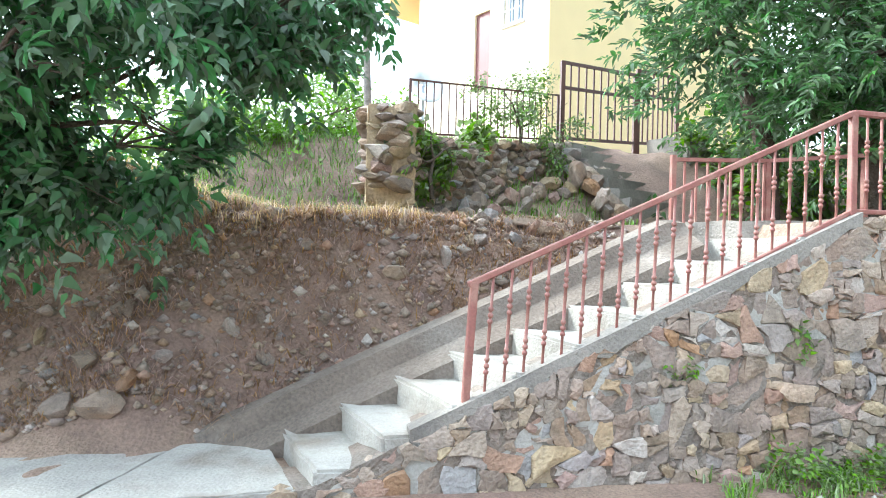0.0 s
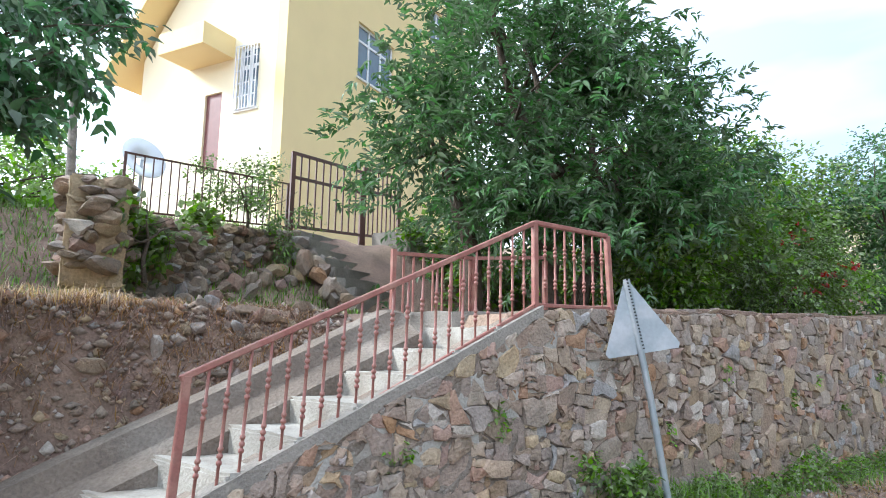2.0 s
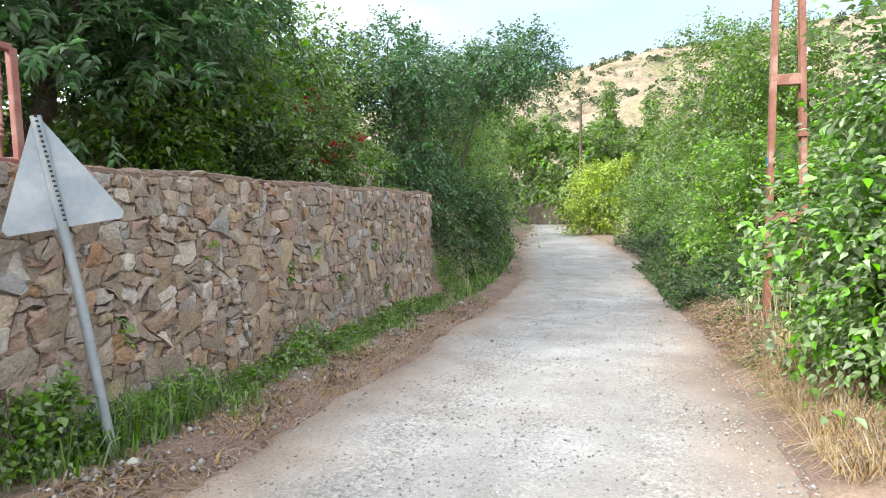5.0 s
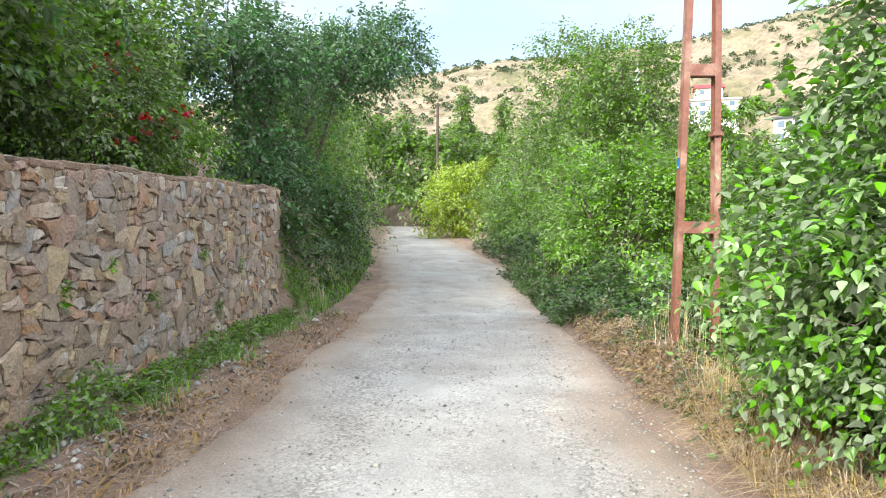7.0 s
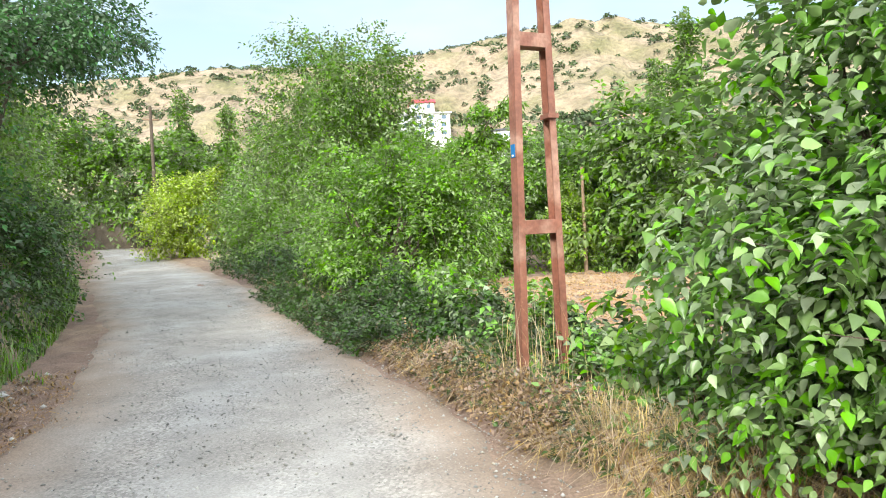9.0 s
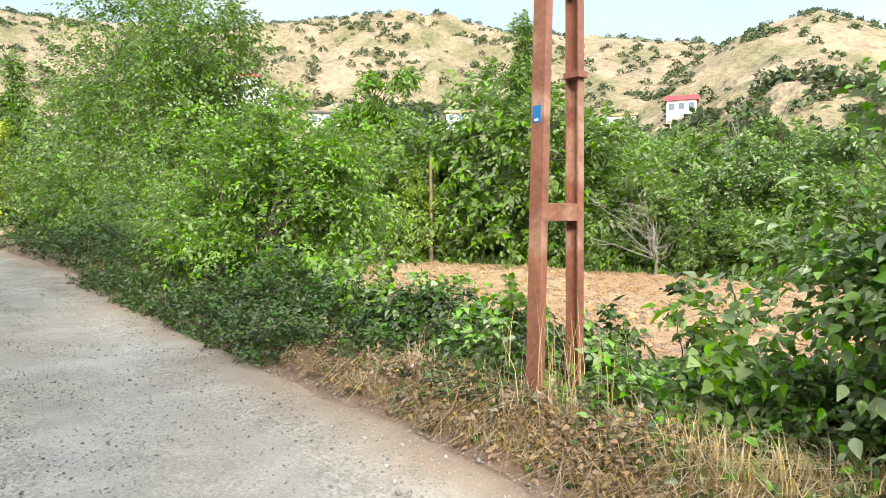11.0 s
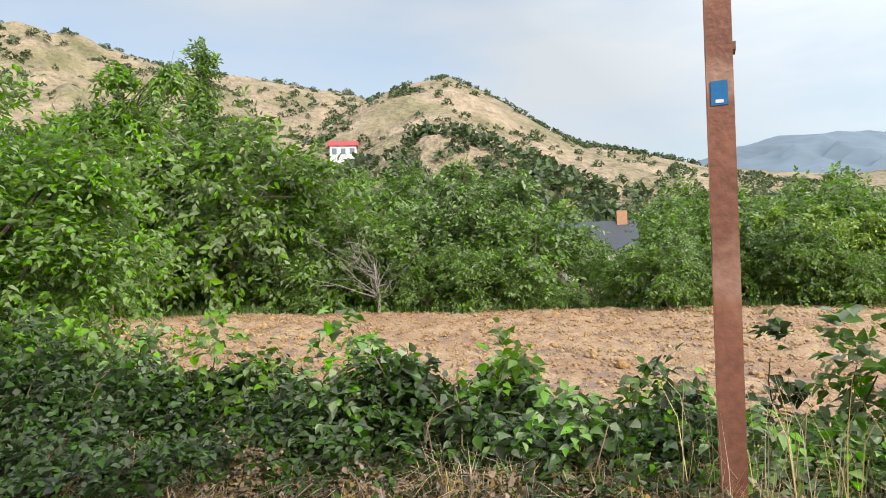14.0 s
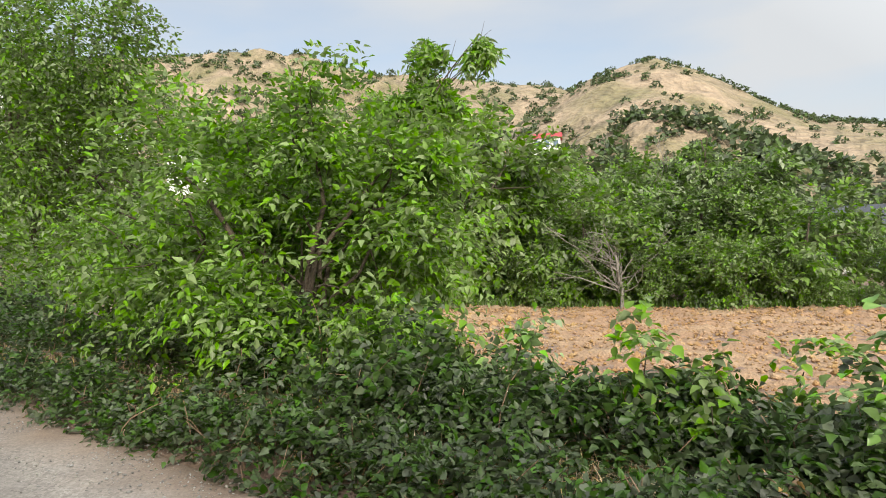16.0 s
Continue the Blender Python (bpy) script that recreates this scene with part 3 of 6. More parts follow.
def hill(name, label, skyline, rim, foot, az0, az1, mat, seed, da=0.5, nr=70, far=1.5):
    az = np.arange(az0, az1, -da)
    r = np.linspace(foot, foot + (rim - foot) * far, nr)
    A, Rr = np.meshgrid(az, r, indexing="ij")
    Z = hill_z(Rr, A, skyline, rim, foot, seed)
    X, Y = VIEW[0] - Rr * np.sin(np.radians(A)), VIEW[1] + Rr * np.cos(np.radians(A))
    idx = np.arange(A.size).reshape(A.shape)
    q = np.stack([idx[:-1, :-1], idx[:-1, 1:], idx[1:, 1:], idx[1:, :-1]], -1).reshape(-1, 4)
    return tagged(new(name, mesh_np(name, np.stack([X, Y, Z], -1).reshape(-1, 3), q, mat, True)), label, "hill", kind="structure")


hill("hill_ridge", "long dry grassy hillside dotted with shrubs", RIDGE, 420.0, 80.0, -20.0, -215.0, M_HILL, 1.0)
hill("hill_knoll", "rounded dry hill with bushes on its crest", KNOLL, 250.0, 75.0, -134.0, -205.0, M_HILL, 4.0)
hill("mountain", "distant mountain with haze painted in as blue", FARHILL, 1900.0, 500.0, -160.0, -260.0, M_HAZEHILL, 7.0, 1.0, 30)


def on_hill(az, elev):
    """The place on the nearest hill that shows at this heading and elevation from the road."""
    for skyline, rim, foot, seed in ((KNOLL, 250.0, 75.0, 4.0), (RIDGE, 420.0, 80.0, 1.0)):
        if skyline is KNOLL and not 134 <= -az <= 205:
            continue
        r = np.linspace(foot + 4, rim, 400)
        z = hill_z(r, np.full(400, az), skyline, rim, foot, seed)
        ok = np.nonzero(np.degrees(np.arctan2(z - 1.5, r)) >= elev)[0]
        if len(ok):
            q = r[ok[0]]
            return Vector((VIEW[0] - q * math.sin(radians(az)), VIEW[1] + q * math.cos(radians(az)), float(z[ok[0]])))
    return None


def hill_shrubs(name, label, skyline, rim, foot, seed, az0, az1, count, size, lo=0.25, crest=0.0, hi=1.02):
    """Scattered shrubs on a hillside, each a small tuft of leaves."""
    c = []
    while len(c) < count:
        a = rng.uniform(az1, az0)
        s = rng.uniform(lo, hi) if rng.uniform() > crest else rng.normal(1.0, 0.05)
        r = foot + (rim - foot) * s
        x, y = VIEW[0] - r * math.sin(radians(a)), VIEW[1] + r * math.cos(radians(a))
        if lump(x, y, 60.0, seed + 5) + rng.uniform(-0.5, 0.7) < 0.05:
            continue
        z = float(hill_z(np.array([r]), np.array([a]), skyline, rim, foot, seed)[0])
        c.append((x, y, z, size * rng.uniform(0.4, 1.4)))
    c = np.array(c)
    per = 44
    k = len(c) * per
    d = unit(rng.normal(0, 1, (k, 3)))
    d[:, 2] = np.abs(d[:, 2])
    sz = np.repeat(c[:, 3], per)
    p = np.repeat(c[:, :3], per, 0) + d * sz[:, None] * rng.uniform(0.5, 1, (k, 1)) * np.array([0.8, 0.8, 0.85])
    v, t = leaf_arrays(p, d + rng.normal(0, 0.6, (k, 3)), d + np.array([0, 0, 0.5]), sz * 0.46, 0.8, False)
    tagged(new(name, mesh_np(name, v, t, L_SHRUB)), label, "shrubs", kind="stuff")


hill_shrubs("hill_shrubs", "scattered dark green shrubs on a dry slope", RIDGE, 420.0, 80.0, 1.0, -62.0, -160.0, 2700, 1.9, 0.05, 0.08)
hill_shrubs("hill_shrubs", "dark green bushes along the crest of a hill", KNOLL, 250.0, 75.0, 4.0, -139.0, -190.0, 760, 1.6, 0.35, 0.40)
hill_shrubs("hill_shrubs", "dense green bushes at the foot of a hill", KNOLL, 250.0, 75.0, 4.0, -136.0, -190.0, 520, 2.9, 0.0, 0.0, 0.42)
hill_shrubs("hill_shrubs", "green trees and bushes of the village at the foot of a slope", RIDGE, 420.0, 80.0, 1.0, -66.0, -142.0, 380, 3.0, 0.0, 0.0, 0.30)


# ---- rubble wall ----
WALL_Y, WALL_T, WALL_X0, WALL_X1 = 3.87, 0.42, -0.3, 13.0


def wall_top(x):
    if x < 3.75:
        return max(0.05, stair_line(x) - 0.10)
    return 1.83 + 0.022 * (x - 3.75) + 0.015 * math.sin(x * 3.1)


wall = thing("wall_north", "rubble stone retaining wall with rough mortar joints", "wall", (0, 0, 0), kind="structure")
bm = bmesh.new()
NX, NZ = 200, 26
front = []
for i in range(NX + 1):
    x = WALL_X0 + i * (WALL_X1 - WALL_X0) / NX
    full = 0.020 - 0.018 * float(smooth01((x - 2.8) / 1.5))
    col = []
    for k in range(NZ + 1):
        z = -0.3 + (wall_top(x) + 0.3) * k / NZ
        d = full + 0.013 * float(lump(x, z, 0.43, 3)) + 0.010 * float(lump(x, z, 0.17, 8))
        col.append(bm.verts.new((x, WALL_Y - max(0.0, d), z)))
    col += [bm.verts.new((x, WALL_Y + WALL_T, wall_top(x))), bm.verts.new((x, WALL_Y + WALL_T, -0.3))]
    front.append(col)
for a, b in zip(front, front[1:]):
    for k in range(len(a)):
        bm.faces.new((a[k], b[k], b[(k + 1) % len(a)], a[(k + 1) % len(a)]))
bm.faces.new(front[0])
bm.faces.new(front[-1][::-1])
bmesh.ops.recalc_face_normals(bm, faces=bm.faces)
part("mortar_core", bm, M_MORTAR, wall, "grey lime mortar")


def clip_poly(poly, p, n):
    """Keeps the side of the line through p where (q - p) . n < 0."""
    out = []
    for i, a in enumerate(poly):
        b = poly[(i + 1) % len(poly)]
        da, db = (a[0] - p[0]) * n[0] + (a[1] - p[1]) * n[1], (b[0] - p[0]) * n[0] + (b[1] - p[1]) * n[1]
        if da < 0:
            out.append(a)
        if (da < 0) != (db < 0):
            s = da / (da - db)
            out.append((a[0] + s * (b[0] - a[0]), a[1] + s * (b[1] - a[1])))
    return out


def rubble(x0, x1, top, seed, small=0.026, big=0.19, squash=1.5):
    """Stone outlines that fill a wall face from x0 to x1 and up to top(x): cells of unevenly sized seeds."""
    g = np.random.default_rng(seed)
    pts = []
    for _ in range(9000):
        r = small + (big - small) * g.uniform() ** 2.0
        x, z = g.uniform(x0, x1), g.uniform(-0.15, 2.3)
        if z > top(x) + 0.15:
            continue
        ok = True
        for px, pz, pr in pts:
            if abs(px - x) < 1.1 and abs(pz - z) < 0.7 and ((px - x) / squash) ** 2 + (pz - z) ** 2 < (0.78 * (pr + r)) ** 2:
                ok = False
                break
        if ok:
            pts.append((x, z, r))
    cells = []
    for i, (x, z, r) in enumerate(pts):
        poly = [(x - 1.0, z - 0.8), (x + 1.0, z - 0.8), (x + 1.0, z + 0.8), (x - 1.0, z + 0.8)]
        for j, (px, pz, pr) in enumerate(pts):
            if j == i or abs(px - x) > 2.0 or abs(pz - z) > 1.4:
                continue
            dx, dz = (px - x) / squash ** 2, pz - z
            d = math.hypot(dx, dz) or 1e-6
            w = 0.25 + 0.5 * r / (r + pr)
            poly = clip_poly(poly, (x + (px - x) * w, z + (pz - z) * w), (dx / d, dz / d))
            if len(poly) < 3:
                break
        t0, t1 = top(x - 0.1), top(x + 0.1)
        if abs(x - 3.75) < 0.45:
            poly = clip_poly(poly, (3.75, wall_top(3.7)), (-0.415, 0.91))
            poly = clip_poly(poly, (3.75, wall_top(3.8)), (0.0, 1.0))
        nn = (-(t1 - t0), 0.2)
        q = math.hypot(*nn)
        poly = clip_poly(poly, (x, top(x) - 0.005), (nn[0] / q, nn[1] / q))
        poly = clip_poly(poly, (x0, 0), (-1, 0))
        poly = clip_poly(poly, (x1, 0), (1, 0))
        if len(poly) >= 3:
            cells.append((x, z, poly))
    return cells


def poly_area(poly):
    return 0.5 * abs(sum(a[0] * b[1] - b[0] * a[1] for a, b in zip(poly, poly[1:] + poly[:1])))


def split_block(poly, g, out):
    """Breaks a block into angular stones with slanting cuts, down to uneven sizes."""
    area = poly_area(poly)
    want = min(0.065, 0.0125 * math.exp(g.normal(0, 0.8)))
    if area < want * 1.5 or area < 0.003 or len(poly) < 3:
        if len(poly) >= 3 and area > 0.0006:
            out.append(poly)
        return
    cx, cz = sum(p[0] for p in poly) / len(poly), sum(p[1] for p in poly) / len(poly)
    w, h = max(p[0] for p in poly) - min(p[0] for p in poly), max(p[1] for p in poly) - min(p[1] for p in poly)
    a = g.normal(0, 0.22) + (0 if w > h * 1.25 else math.pi / 2)
    n = (math.cos(a), math.sin(a))
    p = (cx + g.normal(0, 0.12) * w, cz + g.normal(0, 0.12) * h)
    split_block(clip_poly(poly, p, n), g, out)
    split_block(clip_poly(poly, p, (-n[0], -n[1])), g, out)


def stone_mesh(poly, y, g, gap=0.002):
    """One stone of the wall face: a slab with a chamfered, uneven front. None for slivers."""
    cx, cz = sum(p[0] for p in poly) / len(poly), sum(p[1] for p in poly) / len(poly)
    size = min(math.hypot(p[0] - cx, p[1] - cz) for p in poly)
    if size < 0.016:
        return None
    size = max(size, 0.03)
    # drop corners that nearly meet, knock others off
    ring = []
    for i, p in enumerate(poly):
        q = poly[(i + 1) % len(poly)]
        if math.hypot(p[0] - q[0], p[1] - q[1]) < 0.02:
            continue
        e = min(0.022, 0.16 * math.hypot(p[0] - q[0], p[1] - q[1]))
        jx, jz = g.normal(0, e), g.normal(0, e)
        ring.append((p[0] * 0.94 + q[0] * 0.06, p[1] * 0.94 + q[1] * 0.06))
        ring.append((p[0] * 0.5 + q[0] * 0.5 + jx, p[1] * 0.5 + q[1] * 0.5 + jz))
        if g.uniform() < 0.7:
            ring.append((p[0] * 0.08 + q[0] * 0.92, p[1] * 0.08 + q[1] * 0.92))
    if len(ring) < 6:
        return None
    k0, k1 = 1.03 - gap / size, 1.02 - (gap + g.uniform(0.003, 0.010)) / size
    out = 0.014 + 0.046 * g.uniform()
    tx, tz = g.normal(0, 0.09), g.normal(0, 0.09)
    v, n = [], len(ring)
    for k, d in ((k0, -0.03), (k0 - 0.02, out * 0.45), (k1, out)):
        for p in ring:
            j = g.normal(0, 0.005)
            px, pz = cx + (p[0] - cx) * k + j, cz + (p[1] - cz) * k + g.normal(0, 0.005)
            v.append((px, y - d - (tx * (px - cx) + tz * (pz - cz)) * (d > 0.02), pz))
    v.append((cx + g.normal(0, 0.01), y - out - g.uniform(0.0, 0.014), cz + g.normal(0, 0.01)))
    f = []
    for a in (0, n):
        for i in range(n):
            f.append((a + i, a + (i + 1) % n, a + n + (i + 1) % n, a + n + i))
    for i in range(n):
        f.append((2 * n + i, 2 * n + (i + 1) % n, 3 * n))
    return v, f


def join_pieces(name, pieces, mat, parent, kind="stuff", label=""):
    vs, fs = [], []
    for v, f in pieces:
        o = len(vs)
        vs += v
        fs += [tuple(i + o for i in q) for q in f]
    me = bpy.data.meshes.new(name)
    me.from_pydata(vs, [], fs)
    me.materials.append(mat)
    return tagged(child(new(name, me), parent), label, kind=kind)


g_wall = np.random.default_rng(5)
near, rest = [], []
outlines = []
for x, z, poly in rubble(WALL_X0, WALL_X1, wall_top, 21, 0.14, 0.34):
    split_block(poly, g_wall, outlines)
for poly in outlines:
    s = stone_mesh(poly, WALL_Y, g_wall)
    if s:
        (near if 2.6 < poly[0][0] < 5.4 else rest).append(s)
rest += near[300:]
for v, f in near[:300]:
    me = bpy.data.meshes.new("stone")
    me.from_pydata(v, [], f)
    me.materials.append(M_STONE)
    child(new("stone", me), wall)
join_pieces("far_stones", rest, M_STONE, wall, label="rubble stones")

# coping of cement along the level part, loose flat stones on it
bm = bmesh.new()
for i in range(24):
    x = 4.7 + i * 0.346
    box(bm, (x, WALL_Y - 0.015 + 0.02 * rng.uniform(-1, 1), wall_top(x + 0.17) - 0.015), (x + 0.352, WALL_Y + WALL_T, wall_top(x + 0.17) + 0.03 + 0.02 * rng.uniform()), None, 0.012)
part("coping", bm, M_SOIL, wall, "earthy cement coping")

CAP = [rock_mesh("cap_stone", M_STONE, 0.5, s) for s in (31, 32, 33, 34)]
for k in range(64):
    x = 4.75 + 8.2 * (k + rng.uniform(-0.3, 0.3)) / 64
    w = rng.uniform(0.14, 0.30)
    o = child(new("cap_stone", CAP[k % 4]), wall)
    o.matrix_basis = Matrix.LocRotScale((x, WALL_Y + 0.06 + rng.uniform(-0.03, 0.06), wall_top(x) + 0.01), Euler((rng.normal(0, 0.1), rng.normal(0, 0.1), rng.uniform(-0.4, 0.4))), (w * 1.4, w * 0.8, w * 0.42))

# ---- stairs along the wall ----
stairs = thing("stairs", "worn concrete steps climbing along a stone wall", "stairs", (0, 0, 0), kind="structure")
N_STEPS, TREAD, RISE = 9, 0.41, 0.187


def slab_bm(corners, z0, z1, bevel=0.012):
    """A block over a four-cornered plan."""
    bm = bmesh.new()
    lo = [bm.verts.new((x, y, z0)) for x, y in corners]
    hi = [bm.verts.new((x, y, z1)) for x, y in corners]
    bm.faces.new(lo[::-1])
    top = bm.faces.new(hi)
    for i in range(4):
        bm.faces.new((lo[i], lo[(i + 1) % 4], hi[(i + 1) % 4], hi[i]))
    bmesh.ops.recalc_face_normals(bm, faces=bm.faces)
    bmesh.ops.bevel(bm, geom=list(bm.edges), offset=bevel, segments=2, affect="EDGES")
    bmesh.ops.subdivide_edges(bm, edges=[e for e in bm.edges if e.calc_length() > 0.2], cuts=5, use_grid_fill=True)
    for v in bm.verts:
        v.co += Vector((lump(v.co.y, v.co.z, 0.5, v.co.x), lump(v.co.x, v.co.z, 0.4, 2), lump(v.co.x, v.co.y, 0.45, 5))) * 0.011
    return bm


for i in range(N_STEPS):
    x = -0.02 + TREAD * i
    z = 0.17 + RISE * i
    skew = 0.30 if i < 4 else 0.30 - 0.05 * (i - 3)
    x_end = x + TREAD + 0.25 if i < N_STEPS - 1 else 4.75
    bm = slab_bm([(x, WALL_Y - 0.02), (x_end, WALL_Y - 0.02), (x_end - skew * 0.6, 4.92), (x - skew, 4.92)], z - 0.55, z, 0.02)
    part("step", bm, M_SLAB, stairs)
part("landing", slab_bm([(3.55, 4.88), (5.0, 4.3), (5.0, 6.0), (3.2, 6.0)], 1.5, 1.84), M_CONC, stairs)
# cement edge under the railing
bm = bmesh.new()
xs = [0.55 + 0.1 * i for i in range(33)]
rows = [[bm.verts.new((x, y + 0.006 * math.sin(7 * x + y), z)) for y, z in
         ((WALL_Y - 0.035, stair_line(x) - 0.15 + 0.025 * math.sin(9 * x) + 0.02 * math.sin(23 * x)), (WALL_Y - 0.035, stair_line(x) - 0.035), (WALL_Y + 0.11, stair_line(x) - 0.035), (WALL_Y + 0.11, stair_line(x) - 0.2))] for x in xs]
for a, b in zip(rows, rows[1:]):
    for k in range(4):
        bm.faces.new((a[k], b[k], b[(k + 1) % 4], a[(k + 1) % 4]))
bm.faces.new(rows[0])
bm.faces.new(rows[-1][::-1])
bmesh.ops.recalc_face_normals(bm, faces=bm.faces)
part("string", bm, M_CONC, stairs, "rough cement edging")
# kerb on the bank's side
bm = bmesh.new()
xs = [-1.15 + 0.15 * i for i in range(29)]
rows = [[bm.verts.new((x, y + 0.02 * math.sin(3 * x), z)) for y, z in
         ((4.64, 0.45 * x - 0.5), (4.645, min(max(-0.3, 0.24 + 0.45 * x), 1.7)), (4.86, min(0.34 + 0.45 * x, 1.72)), (4.94, min(0.50 + 0.45 * x, 1.80)), (5.14, min(0.52 + 0.45 * x, 1.84)), (5.2, min(0.45 * x - 0.5, 1.2)))] for x in xs]
for a, b in zip(rows, rows[1:]):
    for k in range(5):
        bm.faces.new((a[k], b[k], b[k + 1], a[k + 1]))
    bm.faces.new((a[5], b[5], b[0], a[0]))
bm.faces.new(rows[0])
bm.faces.new(rows[-1][::-1])
bmesh.ops.recalc_face_normals(bm, faces=bm.faces)
part("kerb", bm, M_KERB, stairs, "sloping concrete gutter kerb")
part("apron", slab_bm([(-1.35, 3.75), (-0.12, 3.85), (-0.36, 4.75), (-0.98, 4.85)], -0.25, 0.06), M_SLAB, stairs, "pale concrete slab")
part("apron", slab_bm([(-2.6, 3.95), (-1.38, 3.8), (-1.02, 4.8), (-2.3, 4.7)], -0.25, 0.04), M_SLAB, stairs, "pale concrete slab")


# ---- railing ----
def baluster_mesh(h, mat):
    """A turned steel baluster of height h with two groups of rings."""
    prof = []
    z = 0.0
    for a, b, r in ((0, 0.20, 0.0095), (0.20, 0.23, 0.017), (0.23, 0.25, 0.010), (0.25, 0.28, 0.018), (0.28, 0.30, 0.010), (0.30, 0.33, 0.017), (0.33, 0.60, 0.011),
                    (0.60, 0.63, 0.017), (0.63, 0.65, 0.010), (0.65, 0.68, 0.018), (0.68, 0.70, 0.010), (0.70, 0.73, 0.017), (0.73, 1.0, 0.0095)):
        prof += [(a + 0.003, r), (b - 0.003, r)]
    v, q = tube_np([(0, 0, p[0] * h) for p in prof], [p[1] for p in prof], 8)
    return mesh_np("baluster", v, q, mat)


railing = thing("stair_railing", "red-brown painted steel railing with turned balusters", "railing", (0.9, WALL_Y + 0.03, 0))
RY0 = WALL_Y + 0.03
low_a, low_b = Vector((0.90, RY0, 0.50)), Vector((3.72, RY0, 1.86))
top_a, top_b = Vector((0.95, RY0, 1.31)), Vector((3.72, RY0, 2.57))
org = Vector((0.9, RY0, 0))
end_lo, end_hi = Vector((4.66, RY0 - 0.02, 1.87)), Vector((4.62, RY0 - 0.02, 2.55))
for nm, a, b, w, h in (("handrail", top_a - Vector((0.04, 0, 0.02)), top_b, 0.045, 0.04), ("bottom_rail", low_a, low_b, 0.03, 0.035), ("handrail", top_b, end_hi, 0.045, 0.04), ("bottom_rail", low_b, end_lo, 0.03, 0.035),
                       ("post", low_a - Vector((0, 0, 0.08)), top_a, 0.05, 0.05), ("post", low_b - Vector((0, 0, 0.06)), top_b + Vector((0, 0, 0.01)), 0.05, 0.05), ("post", end_lo - Vector((0, 0, 0.06)), end_hi, 0.05, 0.05)):
    part(nm, bar(bmesh.new(), a - org, b - org, w, h, 0.006), M_RED, railing)
bal = baluster_mesh(1.0, M_RED)
for k in range(1, 22):
    s = k / 22
    a, b = low_a.lerp(low_b, s), top_a.lerp(top_b, s)
    o = child(new("baluster", bal), railing)
    o.matrix_basis = Matrix.Translation(a - org) @ Matrix.Rotation(math.atan2((b - a).x, (b - a).z), 4, "Y") @ Matrix.Scale((b - a).length, 4, (0, 0, 1))
for k in range(1, 8):
    s = k / 8
    a, b = low_b.lerp(end_lo, s), top_b.lerp(end_hi, s)
    o = child(new("baluster", bal), railing)
    o.matrix_basis = Matrix.Translation(a - org) @ Matrix.Scale((b - a).length, 4, (0, 0, 1))
# a second, lower railing behind the landing
back = thing("landing_railing", "low red-brown steel railing behind the landing", "railing", (3.2, 5.4, 1.80))
part("handrail", bar(bmesh.new(), (0, 0, 0.62), (1.0, 0, 0.66), 0.04, 0.035), M_RED, back)
part("handrail", bar(bmesh.new(), (1.0, 0, 0.66), (1.75, -0.35, 0.70), 0.04, 0.035), M_RED, back)
for p in ((0, 0, 0), (1.0, 0, 0), (1.75, -0.35, 0)):
    part("post", bar(bmesh.new(), p, (p[0], p[1], 0.66), 0.045, 0.045), M_RED, back)
for k in range(1, 9):
    part("baluster", bar(bmesh.new(), (k * 0.12, 0, 0.0), (k * 0.12, 0, 0.63), 0.018, 0.018), M_RED, back)

# ---- road sign seen from behind ----
sign = thing("road_sign", "triangular galvanised road sign seen from behind, on a leaning post", "road sign", (4.93, 3.46, 0.0))
so = Vector((4.93, 3.46, 0.0))
A, Bc, C = Vector((4.52, 3.60, 2.14)), Vector((4.41, 3.76, 1.41)), Vector((4.90, 3.30, 1.53))
nrm = (Bc - A).cross(C - A).normalized()
bm = bmesh.new()
cen = (A + Bc + C) / 3
outer = []
for p, q in ((A, Bc), (Bc, C), (C, A)):
    outer += [p.lerp(q, 0.06), p.lerp(q, 0.94)]
lo = [bm.verts.new(p - so) for p in outer]
hi = [bm.verts.new(p - so + nrm * 0.004) for p in outer]
lip = [bm.verts.new(p.lerp(cen, 0.02) - so - nrm * 0.018) for p in outer]
bm.faces.new(hi)
bm.faces.new(lo[::-1])
for i in range(6):
    j = (i + 1) % 6
    bm.faces.new((lo[i], lo[j], hi[j], hi[i]))
    bm.faces.new((lo[i], lip[i], lip[j], lo[j]))
bmesh.ops.recalc_face_normals(bm, faces=bm.faces)
part("panel", bm, M_ZINC, sign, "dull grey sheet metal back")
toward = nrm if nrm.x < 0 else -nrm
pole_top = A + (Bc + C - 2 * A) * 0.02 + toward * 0.035
v, q = tube_np([(0, 0, -0.2), tuple((pole_top - so) * 0.5), tuple(pole_top - so)], [0.03, 0.03, 0.03], 12)
child(new("post", mesh_np("post", v, q, M_ZINC, True)), sign)
mid = (Bc + C) / 2
bm = bmesh.new()
for k in range(22):
    p = (A.lerp(mid, 0.05 + k * 0.042)) + toward * 0.07 - so
    box(bm, p - Vector((0.006, 0.006, 0.006)), p + Vector((0.006, 0.006, 0.006)))
part("perforated_strip", bm, M_BLACK, sign, "dark row of holes")

# ---- steel lattice pole by the road ----
pole = thing("utility_pole", "rusty steel utility pole of two channel legs with cross plates", "utility pole", (9.70, -1.45, 0.0))


